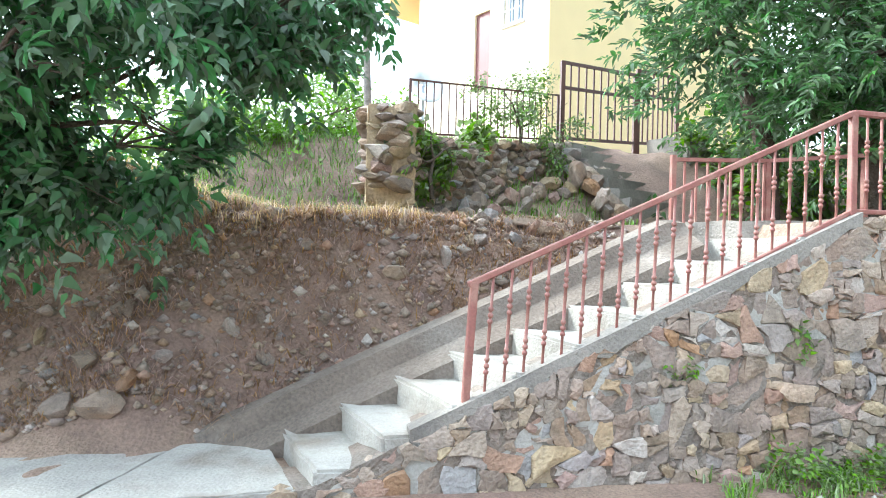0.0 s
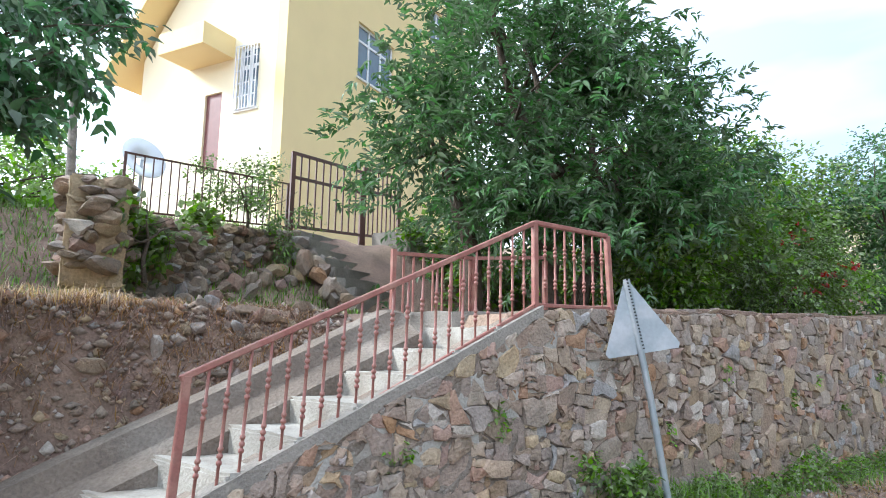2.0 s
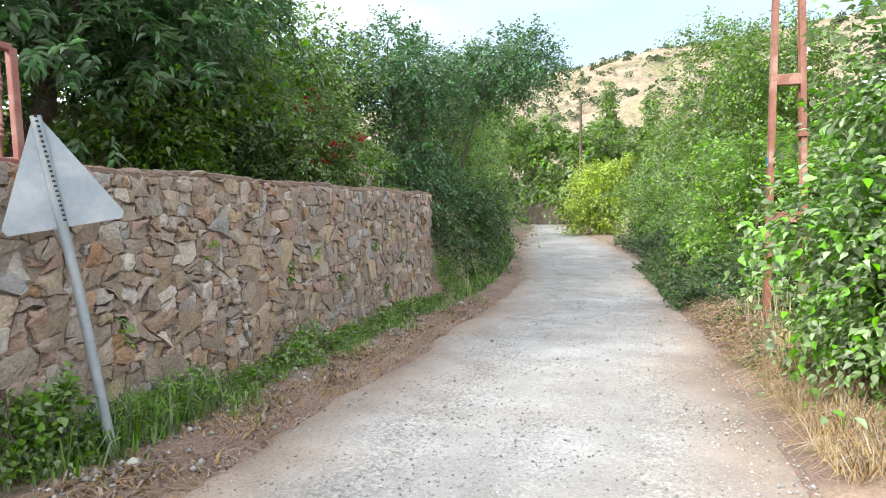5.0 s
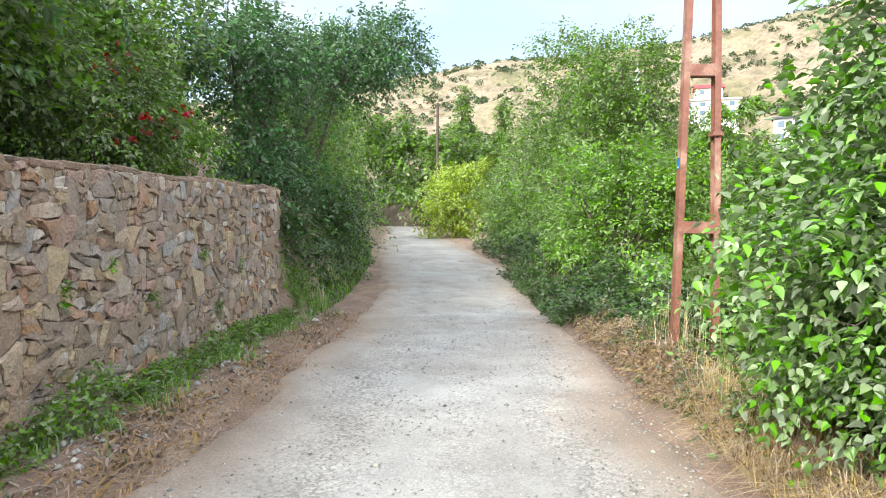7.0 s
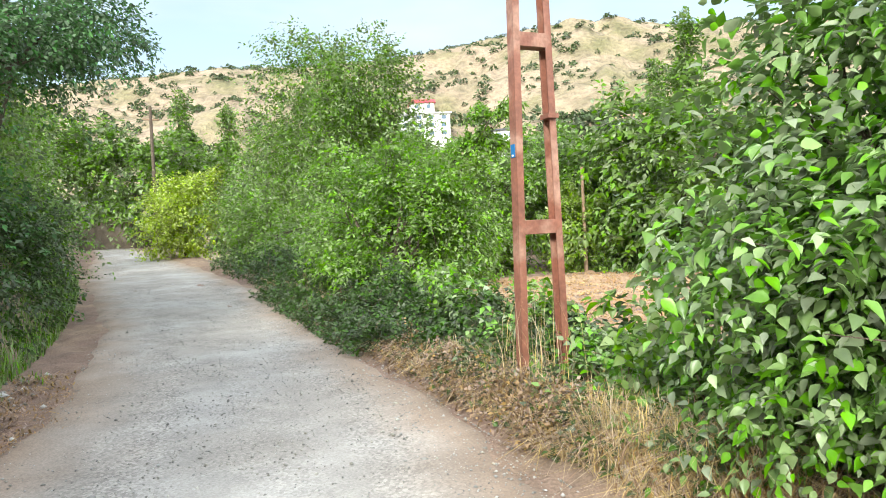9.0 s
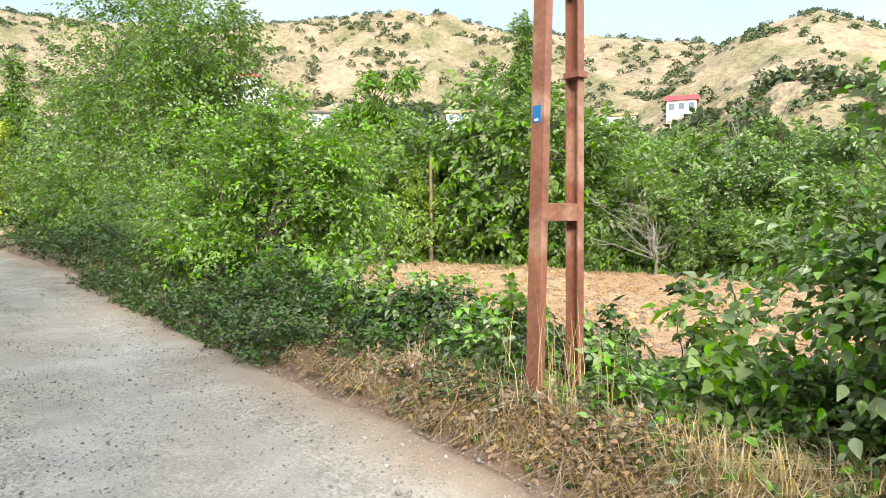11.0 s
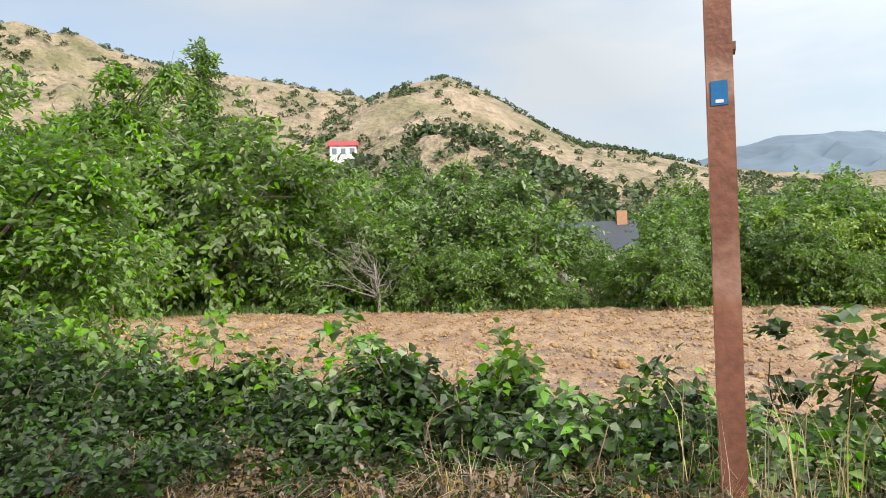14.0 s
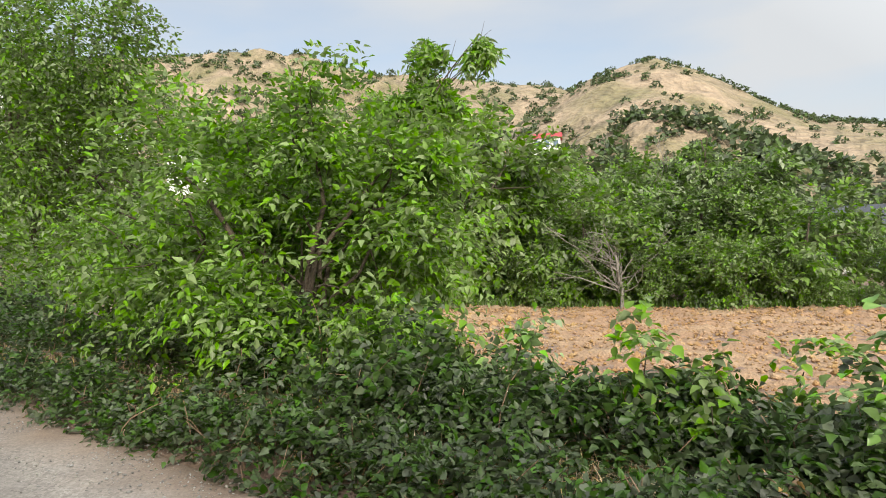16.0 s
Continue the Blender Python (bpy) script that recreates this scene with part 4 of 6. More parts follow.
def channel(bm, a, b, w, d, t=0.012, flip=1):
    """A U-shaped channel from a to b, w wide in x, d deep in y."""
    a, b = Vector(a), Vector(b)
    prof = [(-w / 2, 0), (w / 2, 0), (w / 2, d * flip), (w / 2 - t, d * flip), (w / 2 - t, t * flip), (-w / 2 + t, t * flip), (-w / 2 + t, d * flip), (-w / 2, d * flip)]
    ra, rb = [bm.verts.new(a + Vector((x, y, 0))) for x, y in prof], [bm.verts.new(b + Vector((x, y, 0))) for x, y in prof]
    for i in range(8):
        j = (i + 1) % 8
        bm.faces.new((ra[i], ra[j], rb[j], rb[i]))
    bm.faces.new(ra)
    bm.faces.new(rb[::-1])
    bmesh.ops.recalc_face_normals(bm, faces=bm.faces)
    return bm


def leg_y(z, s):
    return s * (0.235 - 0.018 * z)


part("leg", channel(bmesh.new(), (0, leg_y(-0.3, 1), -0.3), (0, leg_y(8.2, 1), 8.2), 0.112, 0.06, flip=-1), M_RUST, pole)
part("leg", channel(bmesh.new(), (0, leg_y(-0.3, -1), -0.3), (0, leg_y(8.2, -1), 8.2), 0.112, 0.06, flip=1), M_RUST, pole)
for z in (1.52, 3.08, 4.6, 6.1, 7.6):
    part("cross_plate", boxes(((-0.054, leg_y(z, -1) + 0.014, z - 0.06), (0.054, leg_y(z, 1) - 0.014, z + 0.06)), bevel=0.004), M_RUST, pole)
part("bracket", boxes(((-0.085, leg_y(2.45, -1) - 0.01, 2.43), (0.05, leg_y(2.45, -1) + 0.09, 2.47))), M_RUST, pole)
part("painted_mark", boxes(((-0.03, leg_y(2.16, 1) + 0.001, 2.105), (0.04, leg_y(2.16, 1) + 0.005, 2.215))), M_BLUE, pole, "blue painted number mark")
part("crossarm", boxes(((-0.06, -0.9, 7.9), (0.06, 0.9, 8.0))), M_RUST, pole)
part("number_bar", boxes(((-0.012, leg_y(2.14, 1) + 0.005, 2.115), (0.022, leg_y(2.14, 1) + 0.007, 2.13))), M_FRAME, pole, "pale paint stroke")

stump = thing("wooden_post", "thin weathered wooden post beyond the field", "post", (33.8, -18.2, -1.2))
v, q = tube_np([(0, 0, 0), (0.02, 0, 2.9), (0.0, 0.03, 5.9)], [0.12, 0.10, 0.08], 8)
child(new("shaft", mesh_np("shaft", v, q, M_WOOD, True)), stump)

# ---- house on the terrace ----
HA = radians(27)
HM = pose(4.96, 13.74, 3.2, 0, 0, 27)
house = thing("house", "tall yellow rendered house with white windows and a brown door", "house", (0, 0, 0))
house.matrix_basis = HM


def wall_panel(parent, length, height, t, holes, mat, axis, label=""):
    """A wall built from blocks round its openings. axis 'x' runs along local x (face at y=0), 'y' along local y (face at x=0)."""
    bm = bmesh.new()
    us = sorted({0.0, length, *[h[0] for h in holes], *[h[1] for h in holes]})
    for a, b in zip(us, us[1:]):
        cuts = sorted((h[2], h[3]) for h in holes if h[0] <= a + 1e-6 and h[1] >= b - 1e-6)
        z = 0.0
        for lo, hi in cuts + [(height, height)]:
            if lo > z:
                if axis == "x":
                    box(bm, (a, 0, z), (b, t, lo))
                else:
                    box(bm, (0, a, z), (t, b, lo))
            z = hi
    bmesh.ops.remove_doubles(bm, verts=bm.verts, dist=1e-4)
    return part("wall", bm, mat, parent, label)


def window(parent, axis, u0, u1, z0, z1, mullions=1, grille=False):
    w = child(new("window"), parent)

    def bx(a, b, c, d, y0, y1):
        return ((a, y0, c), (b, y1, d)) if axis == "x" else ((y0, a, c), (y1, b, d))
    f = 0.07
    prs = [bx(u0, u1, z0, z0 + f, 0.08, 0.15), bx(u0, u1, z1 - f, z1, 0.08, 0.15), bx(u0, u0 + f, z0 + f, z1 - f, 0.08, 0.15), bx(u1 - f, u1, z0 + f, z1 - f, 0.08, 0.15)]
    for k in range(mullions):
        u = u0 + (u1 - u0) * (k + 1) / (mullions + 1)
        prs.append(bx(u - f / 2, u + f / 2, z0 + f, z1 - f, 0.082, 0.148))
    prs.append(bx(u0 + f, u1 - f, z0 + (z1 - z0) * 0.68, z0 + (z1 - z0) * 0.68 + f, 0.084, 0.146))
    part("window_frame", boxes(*prs), M_FRAME, w)
    part("pane", boxes(bx(u0 + f, u1 - f, z0 + f, z1 - f, 0.11, 0.12)), M_GLASS, w)
    part("window_sill", boxes(bx(u0 - 0.06, u1 + 0.06, z0 - 0.06, z0, -0.05, 0.10)), M_WHITE, w)
    if grille:
        n = 7
        part("window_grille", boxes(*[bx(u0 + (u1 - u0) * k / n - 0.012, u0 + (u1 - u0) * k / n + 0.012, z0, z1, -0.10, -0.08) for k in range(n + 1)],
                                    *[bx(u0, u1, z0 + (z1 - z0) * k / 5 - 0.012, z0 + (z1 - z0) * k / 5 + 0.012, -0.08, -0.06) for k in range(6)]), M_FRAME, w, "white metal window grille")
    return w


wall_panel(house, 10.0, 10.2, 0.3, [(2.85, 4.7, 5.7, 7.35), (6.9, 8.6, 5.7, 7.35), (6.9, 8.6, 8.6, 9.9)], M_YELLOW, "x", "yellow rendered wall")
lw = child(new("gable_wall"), house)
lw.matrix_basis = Matrix.Translation((0, 0.302, 0))
wall_panel(lw, 4.9, 6.0, 0.3, [(0.55, 1.25, 3.95, 5.6), (1.75, 2.35, 2.55, 4.55)], M_YELLOW_LIT, "y", "yellow rendered wall with sunlight painted in as a paler tone")
bm = bmesh.new()
tri = [(0, 0, 6.0), (0, 4.9, 6.0), (0, 0.6, 11.2), (0, 0, 11.2)]
f0 = [bm.verts.new(p) for p in tri]
f1 = [bm.verts.new((0.3, p[1], p[2])) for p in tri]
bm.faces.new(f0)
bm.faces.new(f1[::-1])
for i in range(4):
    bm.faces.new((f0[i], f0[(i + 1) % 4], f1[(i + 1) % 4], f1[i]))
bmesh.ops.recalc_face_normals(bm, faces=bm.faces)
part("gable", bm, M_YELLOW_LIT, lw)
window(house, "x", 2.85, 4.7, 5.7, 7.35, 2)
window(house, "x", 6.9, 8.6, 5.7, 7.35, 2)
window(house, "x", 6.9, 8.6, 8.6, 9.9, 2)
for u0, u1, z0, z1, gr in ((0.55, 1.25, 3.95, 5.6, True),):
    w = window(house, "y", u0 + 0.302, u1 + 0.302, z0, z1, 1, gr)
uw = child(new("window"), house)
part("window_frame", boxes(((-0.03, 0.85, 7.4), (-0.002, 1.55, 8.8))), M_FRAME, uw)
part("pane", boxes(((-0.04, 0.92, 7.47), (-0.031, 1.48, 8.73))), M_GLASS, uw)
part("door", boxes(((0.06, 2.052, 2.55), (0.12, 2.652, 4.55)), bevel=0.01), M_DOOR, house, "dark red-brown metal door")
part("canopy", boxes(((-1.0, 1.7, 5.35), (0.0, 3.3, 5.5)), ((-1.0, 1.7, 5.5), (-0.9, 3.3, 5.9)), ((-0.9, 1.7, 5.5), (0.0, 1.8, 5.9)), ((-0.9, 3.2, 5.5), (0.0, 3.3, 5.9))), M_YELLOW, house, "yellow concrete door canopy")
part("back_wall", boxes(((0.302, 4.9, 0), (10.0, 5.2, 5.9)), ((9.7, 0.302, 0), (10.0, 4.9, 5.9))), M_YELLOW, house)
bm = bmesh.new()
vs = [bm.verts.new(p) for p in ((-0.7, 0.9, 11.25), (10.7, 0.9, 11.25), (10.7, 6.0, 5.35), (-0.7, 6.0, 5.35), (-0.7, 0.9, 11.5), (10.7, 0.9, 11.5), (10.7, 6.0, 5.6), (-0.7, 6.0, 5.6))]
for f in ((0, 1, 2, 3), (7, 6, 5, 4), (0, 4, 5, 1), (1, 5, 6, 2), (2, 6, 7, 3), (3, 7, 4, 0)):
    bm.faces.new([vs[i] for i in f])
bmesh.ops.recalc_face_normals(bm, faces=bm.faces)
part("roof", bm, M_YELLOW, house, "sloping roof with a yellow soffit")


# ---- gate, fence and steps below the house ----
def fence(name, label, a, b, z0a, z0b, h, n, mat, frame_w=0.04, bar_w=0.016, mids=(0.33,), group=""):
    a, b = Vector((*a, 0)), Vector((*b, 0))
    f = thing(name, label, "gate" if "gate" in name else "fence", (a.x, a.y, z0a), group)
    d = b - a
    e = d + Vector((0, 0, z0b - z0a))
    for s, nm in ((0, "post"), (1, "post")):
        p = e * s
        part(nm, bar(bmesh.new(), p + Vector((0, 0, -0.25)), p + Vector((0, 0, h)), frame_w, frame_w), mat, f)
    for s in (0.03, *[1 - m for m in mids], 0.985):
        part("rail", bar(bmesh.new(), Vector((0, 0, h * s)), e + Vector((0, 0, h * s)), frame_w * 0.7, frame_w * 0.7), mat, f)
    for k in range(1, n):
        p = e * (k / n)
        part("bar", bar(bmesh.new(), p + Vector((0, 0, h * 0.03)), p + Vector((0, 0, h * 0.985)), bar_w, bar_w), mat, f)
    return f


fence("gate", "closed brown steel bar gate below the yellow house", (3.30, 8.53), (4.84, 9.33), 3.14, 3.29, 1.14, 10, M_DARKRED, 0.06, 0.022)
fence("fence", "brown steel bar fence beside the gate", (4.90, 9.36), (5.90, 9.88), 3.3, 3.4, 1.22, 8, M_DARKRED, 0.06, 0.022)
fence("fence", "thin dark steel bar fence overgrown with roses", (0.95, 7.30), (3.22, 8.48), 2.86, 3.12, 0.66, 22, M_DARKRED, 0.03, 0.014, ())
part_steps = thing("garden_steps", "weathered stone steps up to the gate", "steps", (0, 0, 0), kind="structure")
FLANK = [rock_mesh("flank_stone", M_STONE, 0.5, s) for s in (21, 22, 23)]
gd, gn = Vector((0.888, 0.46, 0)), Vector((0.46, -0.888, 0))
for i in range(7):
    o = Vector((3.40 + 0.06 * i, 8.52 - 0.20 * i, 0))
    z = 3.14 - 0.15 * i
    cs = [(o + gd * u + gn * w) for u, w in ((0, -0.36), (1.6, -0.36), (1.6, 0.0), (0, 0.0))]
    part("step", slab_bm([(c.x, c.y) for c in cs], z - 0.35, z, 0.015), M_CONC, part_steps)
for i in range(22):
    t = i / 21
    p = Vector((3.36, 8.50, 0)).lerp(Vector((3.72, 7.10, 0)), t) - gd * rng.uniform(0.0, 0.28)
    w = rng.uniform(0.22, 0.40)
    o = child(new("flank_stone", FLANK[i % 3]), part_steps)
    o.matrix_basis = Matrix.LocRotScale((p.x, p.y, 3.05 - 1.0 * t - rng.uniform(0.0, 0.18)), Euler(rng.uniform(0, 6, 3)), (w * 1.2, w, w * 0.9))
o = Vector((4.98, 9.22, 0))
cs = [(o + gd * u + gn * w) for u, w in ((0, 0), (0.55, 0), (0.55, 0.75), (0, 0.75))]
tagged(part("parapet_block", slab_bm([(c.x, c.y) for c in cs], 2.2, 3.36, 0.03), M_CONC), "rough concrete parapet block beside the steps", "parapet", kind="structure")
# low stone edging below the fence
edging = thing("edging_wall", "low edging of loose field stones below the fence", "wall", (0, 0, 0), kind="structure")
rocks = [rock_mesh("stone", M_STONE, 0.5, s) for s in range(6)]
for k in range(34):
    s = k / 33
    p = Vector((0.9, 7.15, 0)).lerp(Vector((3.9, 8.35, 0)), s) + gn * rng.uniform(0.0, 0.25)
    o = child(new("stone", rocks[k % 6]), edging)
    w = rng.uniform(0.16, 0.34)
    o.matrix_basis = Matrix.LocRotScale((p.x, p.y, float(ground_z(p.x, p.y)) + w * 0.25), Euler(rng.uniform(0, 6, 3)), (w * 1.2, w, w * 0.8))
earth = []
for k in range(25):
    s = k / 24
    p = Vector((0.9, 7.36, 0)).lerp(Vector((3.30, 8.62, 0)), s)
    base, top = float(ground_z(p.x, p.y)) - 0.1, 2.84 + 0.27 * s
    q = p + gn * 0.10
    lows = float(ground_z(q.x, q.y)) - 0.05
    earth.append(((p.x, p.y, top - 0.02), (q.x, q.y, top - 0.06), (q.x + 0.05, q.y - 0.10, lows), (p.x, p.y, base)))
    rows_up = max(1, int((top - lows) / 0.13) + 1)
    for j in range(rows_up):
        w = rng.uniform(0.15, 0.26)
        o = child(new("stone", rocks[(k + 2 * j) % 6]), edging)
        t = (j + 0.3) / rows_up
        o.matrix_basis = Matrix.LocRotScale((q.x + rng.normal(0, 0.02), q.y - 0.10 * (1 - t) + rng.normal(0, 0.02), lows + (top - lows) * t), Euler((rng.uniform(-0.3, 0.3), rng.uniform(-0.3, 0.3), rng.uniform(0, 6))), (w * 1.3, w, w * 0.85))
bm = bmesh.new()
vr = [[bm.verts.new(v) for v in r] for r in earth]
for a, b in zip(vr, vr[1:]):
    for k in range(4):
        bm.faces.new((a[k], b[k], b[(k + 1) % 4], a[(k + 1) % 4]))
bm.faces.new(vr[0])
bm.faces.new(vr[-1][::-1])
bmesh.ops.recalc_face_normals(bm, faces=bm.faces)
part("earth_core", bm, M_MORTAR, edging, "earth and mortar between the stones")
# stone pillar with a pale pole
pillar = thing("stone_pillar", "dry-stacked rubble stone pillar overgrown at its foot", "pillar", (0.70, 7.05, 2.2))
part("core", slab_bm([(-0.27, -0.24), (0.27, -0.24), (0.25, 0.24), (-0.25, 0.24)], -0.2, 0.88, 0.02), M_STONE, pillar, "rubble core")
k = 0
for lay in range(10):
    for a in range(7):
        ang = a * 1.05 + lay * 0.55 + rng.normal(0, 0.2)
        rr = (0.25 if a else 0.0) * (1.12 - 0.02 * lay) * rng.uniform(0.85, 1.12)
        w = rng.uniform(0.22, 0.36)
        o = child(new("stone", rocks[k % 6]), pillar)
        k += 1
        o.matrix_basis = Matrix.LocRotScale((math.cos(ang) * rr, math.sin(ang) * rr, 0.0 + lay * 0.094), Euler((rng.normal(0, 0.12), rng.normal(0, 0.12), rng.uniform(0, 6))), (w * 1.3, w * 1.1, w * 0.6))
v, q = tube_np([(0, 0, 0), (0.02, 0.0, 0.9), (-0.03, 0, 1.9)], [0.05, 0.048, 0.04], 8)
pp = tagged(new("pale_post", mesh_np("pale_post", v, q, M_GREYBARK, True)), "pale weathered post standing behind the pillar", "post")
pp.location = (0.45, 7.45, 2.3)
# dish shape added where an unclear white tarp-like thing stands
satellite = thing("satellite_dish", "white dish shape in place of an unclear white tarp-like thing", "satellite dish", (1.75, 11.6, 3.3))
bm = bmesh.new()
bmesh.ops.create_cone(bm, cap_ends=False, segments=20, radius1=0.08, radius2=0.4, depth=0.15, matrix=pose(0, 0, 1.3, 70, 0, 20))
bmesh.ops.solidify(bm, geom=list(bm.faces), thickness=0.015)
part("dish", bm, M_FRAME, satellite, smooth=True)
part("post", bar(bmesh.new(), (0, 0, -0.3), (0, 0, 1.3), 0.05, 0.05), M_ZINC, satellite)


# ---- trees and bushes on the house side ----
tree("cherry_tree", "cherry tree with drooping dark leaves and red cherries", "tree",
     [(-1.7, 4.3, 3.1, 1.0, 1.0, 0.75), (-2.4, 4.6, 2.5, 0.9, 0.8, 0.8), (-0.8, 4.5, 3.5, 0.9, 0.8, 0.45), (-0.2, 4.7, 3.3, 0.6, 0.5, 0.28), (-2.6, 4.2, 3.6, 1.2, 1.2, 0.9), (-1.2, 5.2, 3.9, 1.0, 0.8, 0.5), (-1.5, 3.7, 2.6, 0.55, 0.5, 0.45), (-0.3, 4.6, 2.95, 0.55, 0.45, 0.35), (0.3, 4.7, 3.5, 0.5, 0.45, 0.3), (-0.9, 4.5, 2.5, 0.5, 0.45, 0.4), (0.2, 5.4, 4.1, 0.6, 0.5, 0.45), (-0.5, 5.6, 3.6, 0.6, 0.5, 0.4), (-2.2, 4.7, 1.9, 0.55, 0.4, 0.5), (-1.0, 4.5, 2.1, 0.5, 0.4, 0.36), (-1.6, 4.5, 2.0, 0.55, 0.4, 0.45), (-2.9, 4.4, 2.2, 0.7, 0.6, 0.9)],
     (-2.9, 5.0, 1.0), L_CHERRY, 3300, 8, 0.09, 0.12, 0.055, droop=0.5, wide=0.5, depth=0.5, trunks=[((-2.9, 5.0, 0.6), (-2.5, 4.7, 2.3))])
g = np.random.default_rng(3)
fruit = []
for _ in range(26):
    c = np.array([g.uniform(-2.2, -0.2), g.uniform(3.8, 4.8), g.uniform(2.2, 3.4)])
    fruit.append(([tuple(c + np.array(d) * 0.012) for d in ((1, 0, 0), (-1, 0, 0), (0, 1, 0), (0, -1, 0), (0, 0, 1), (0, 0, -1))],
                  [(0, 2, 4), (2, 1, 4), (1, 3, 4), (3, 0, 4), (2, 0, 5), (1, 2, 5), (3, 1, 5), (0, 3, 5)]))
join_pieces("cherries", fruit, L_CHERRYFRUIT, bpy.data.objects["cherry_tree"], "stuff", "ripe red cherries")
tree("garden_tree", "dense dark-leaved tree overhanging the stair landing", "tree",
     [(5.2, 6.0, 4.6, 1.7, 1.5, 1.35), (6.6, 5.6, 4.3, 1.6, 1.4, 1.4), (4.2, 6.3, 4.1, 1.0, 1.0, 0.9), (5.8, 6.4, 5.6, 1.5, 1.3, 0.9), (7.6, 5.6, 4.5, 1.3, 1.2, 1.3), (5.6, 5.2, 3.7, 1.3, 0.8, 0.65), (6.9, 5.0, 3.6, 1.2, 0.7, 0.8), (6.6, 5.6, 5.9, 1.5, 1.2, 0.9), (5.3, 6.2, 6.2, 1.2, 1.0, 0.7)],
     (5.9, 5.9, 1.8), L_DARK, 6400, 9, 0.07, 0.125, 0.13, trunks=[((5.7, 5.8, 1.7), (5.5, 5.9, 3.6)), ((6.1, 5.7, 1.7), (6.6, 5.6, 3.5)), ((4.9, 6.3, 1.7), (4.6, 6.3, 3.4)), ((5.95, 6.0, 1.7), (5.9, 6.2, 3.9))], droop=0.15, wide=0.36, depth=0.36)
tree("garden_shrub", "leafy green shrub behind the retaining wall", "shrub",
     [(8.0, 5.4, 2.9, 1.1, 0.8, 1.0), (9.0, 5.8, 3.5, 1.1, 0.9, 1.3), (7.8, 6.2, 3.6, 1.0, 0.9, 1.3)],
     (8.4, 5.7, 1.85), L_MID, 2700, 8, 0.12, 0.10, 0.07, droop=0.3, depth=0.35, near=False)
tree("rose_bush", "rose bush with red flowers over the wall", "shrub",
     [(9.6, 4.75, 2.75, 0.9, 0.5, 0.65), (10.4, 4.8, 2.9, 0.7, 0.5, 0.7), (9.2, 5.1, 3.0, 0.6, 0.5, 0.6)],
     (9.8, 4.9, 1.9), L_OLIVE, 1700, 8, 0.09, 0.065, 0.04, droop=0.2, near=False)
tree("garden_hedge", "lush light green hedge between the garden trees", "hedge",
     [(9.4, 5.9, 2.9, 1.2, 0.7, 1.1), (10.8, 5.6, 2.8, 1.1, 0.6, 1.0), (12.3, 5.3, 2.8, 1.0, 0.6, 1.0), (8.6, 6.8, 4.2, 1.2, 0.9, 1.0), (10.0, 7.0, 4.6, 1.2, 0.9, 0.9), (7.4, 5.2, 2.5, 0.7, 0.5, 0.6)],
     (10.3, 5.9, 1.85), L_BRIGHT, 3600, 8, 0.13, 0.10, 0.05, droop=0.35, depth=0.35, near=False)
p, d = shell_points(np.array([(9.6, 4.6, 2.85, 0.9, 0.45, 0.6), (10.4, 4.65, 3.0, 0.6, 0.4, 0.6)]), 46, 0.08)
v, t = cluster_leaves(p, d, 9, 0.022, 0.045, 0.0, 0.9, True)
child(new("blossoms", mesh_np("blossoms", v - np.array([9.8, 4.9, 1.9]), t, L_ROSE)), bpy.data.objects["rose_bush"])["label"] = "clusters of red roses"
tree("orchard_tree", "light green orchard tree behind the wall", "tree",
     [(10.6, 6.4, 3.8, 1.4, 1.2, 1.5), (11.8, 6.2, 4.3, 1.3, 1.2, 1.3), (12.6, 6.6, 3.6, 1.2, 1.2, 1.4), (11.0, 7.2, 4.9, 1.3, 1.1, 1.0)],
     (11.4, 6.5, 1.95), L_MID, 3800, 8, 0.15, 0.11, 0.09, droop=0.3, depth=0.35, near=False)
tree("orchard_tree", "dark green tree spreading over the end of the stone wall", "tree",
     [(14.4, 4.9, 2.6, 1.3, 0.9, 2.0), (15.6, 4.8, 4.0, 1.6, 1.1, 1.6), (14.2, 5.2, 4.6, 1.4, 1.0, 1.3), (16.8, 4.9, 2.2, 1.5, 0.9, 1.9), (16.0, 5.3, 5.4, 1.7, 1.2, 1.0), (17.2, 4.3, 4.9, 1.3, 0.9, 0.7), (18.4, 3.9, 5.7, 1.5, 1.2, 0.9), (19.8, 3.2, 6.2, 1.5, 1.1, 0.8)],
     (15.4, 5.1, 1.2), L_DARK, 5000, 8, 0.16, 0.11, 0.13, droop=0.35, depth=0.35, near=False)
tree("roadside_shrub", "dark green shrubs crowding the road's edge", "shrub",
     [(13.9, 4.35, 1.1, 0.8, 0.5, 1.2), (15.4, 4.3, 1.0, 1.1, 0.5, 1.2), (17.0, 4.4, 1.2, 1.2, 0.6, 1.4), (19.0, 4.7, 1.3, 1.4, 0.6, 1.5), (21.3, 4.9, 1.4, 1.5, 0.7, 1.5), (23.8, 5.2, 1.6, 1.6, 0.7, 1.6)],
     (17.5, 4.9, 0.3), L_BRAM, 6000, 8, 0.12, 0.10, 0.05, droop=0.4, depth=0.4, near=False)
tree("roadside_tree", "leafy tree leaning over the road", "tree",
     [(19.0, 5.3, 2.8, 1.8, 1.1, 2.4), (20.5, 5.6, 5.0, 1.9, 1.4, 1.6), (22.5, 6.0, 2.8, 2.0, 1.1, 2.6), (24.5, 6.3, 4.8, 2.2, 1.4, 2.0), (19.0, 5.2, 5.7, 1.2, 1.0, 0.6), (26.0, 6.6, 2.6, 2.0, 1.2, 2.4)],
     (21.0, 6.6, 1.6), L_MID, 3600, 8, 0.2, 0.12, 0.14, droop=0.35, depth=0.35, near=False)
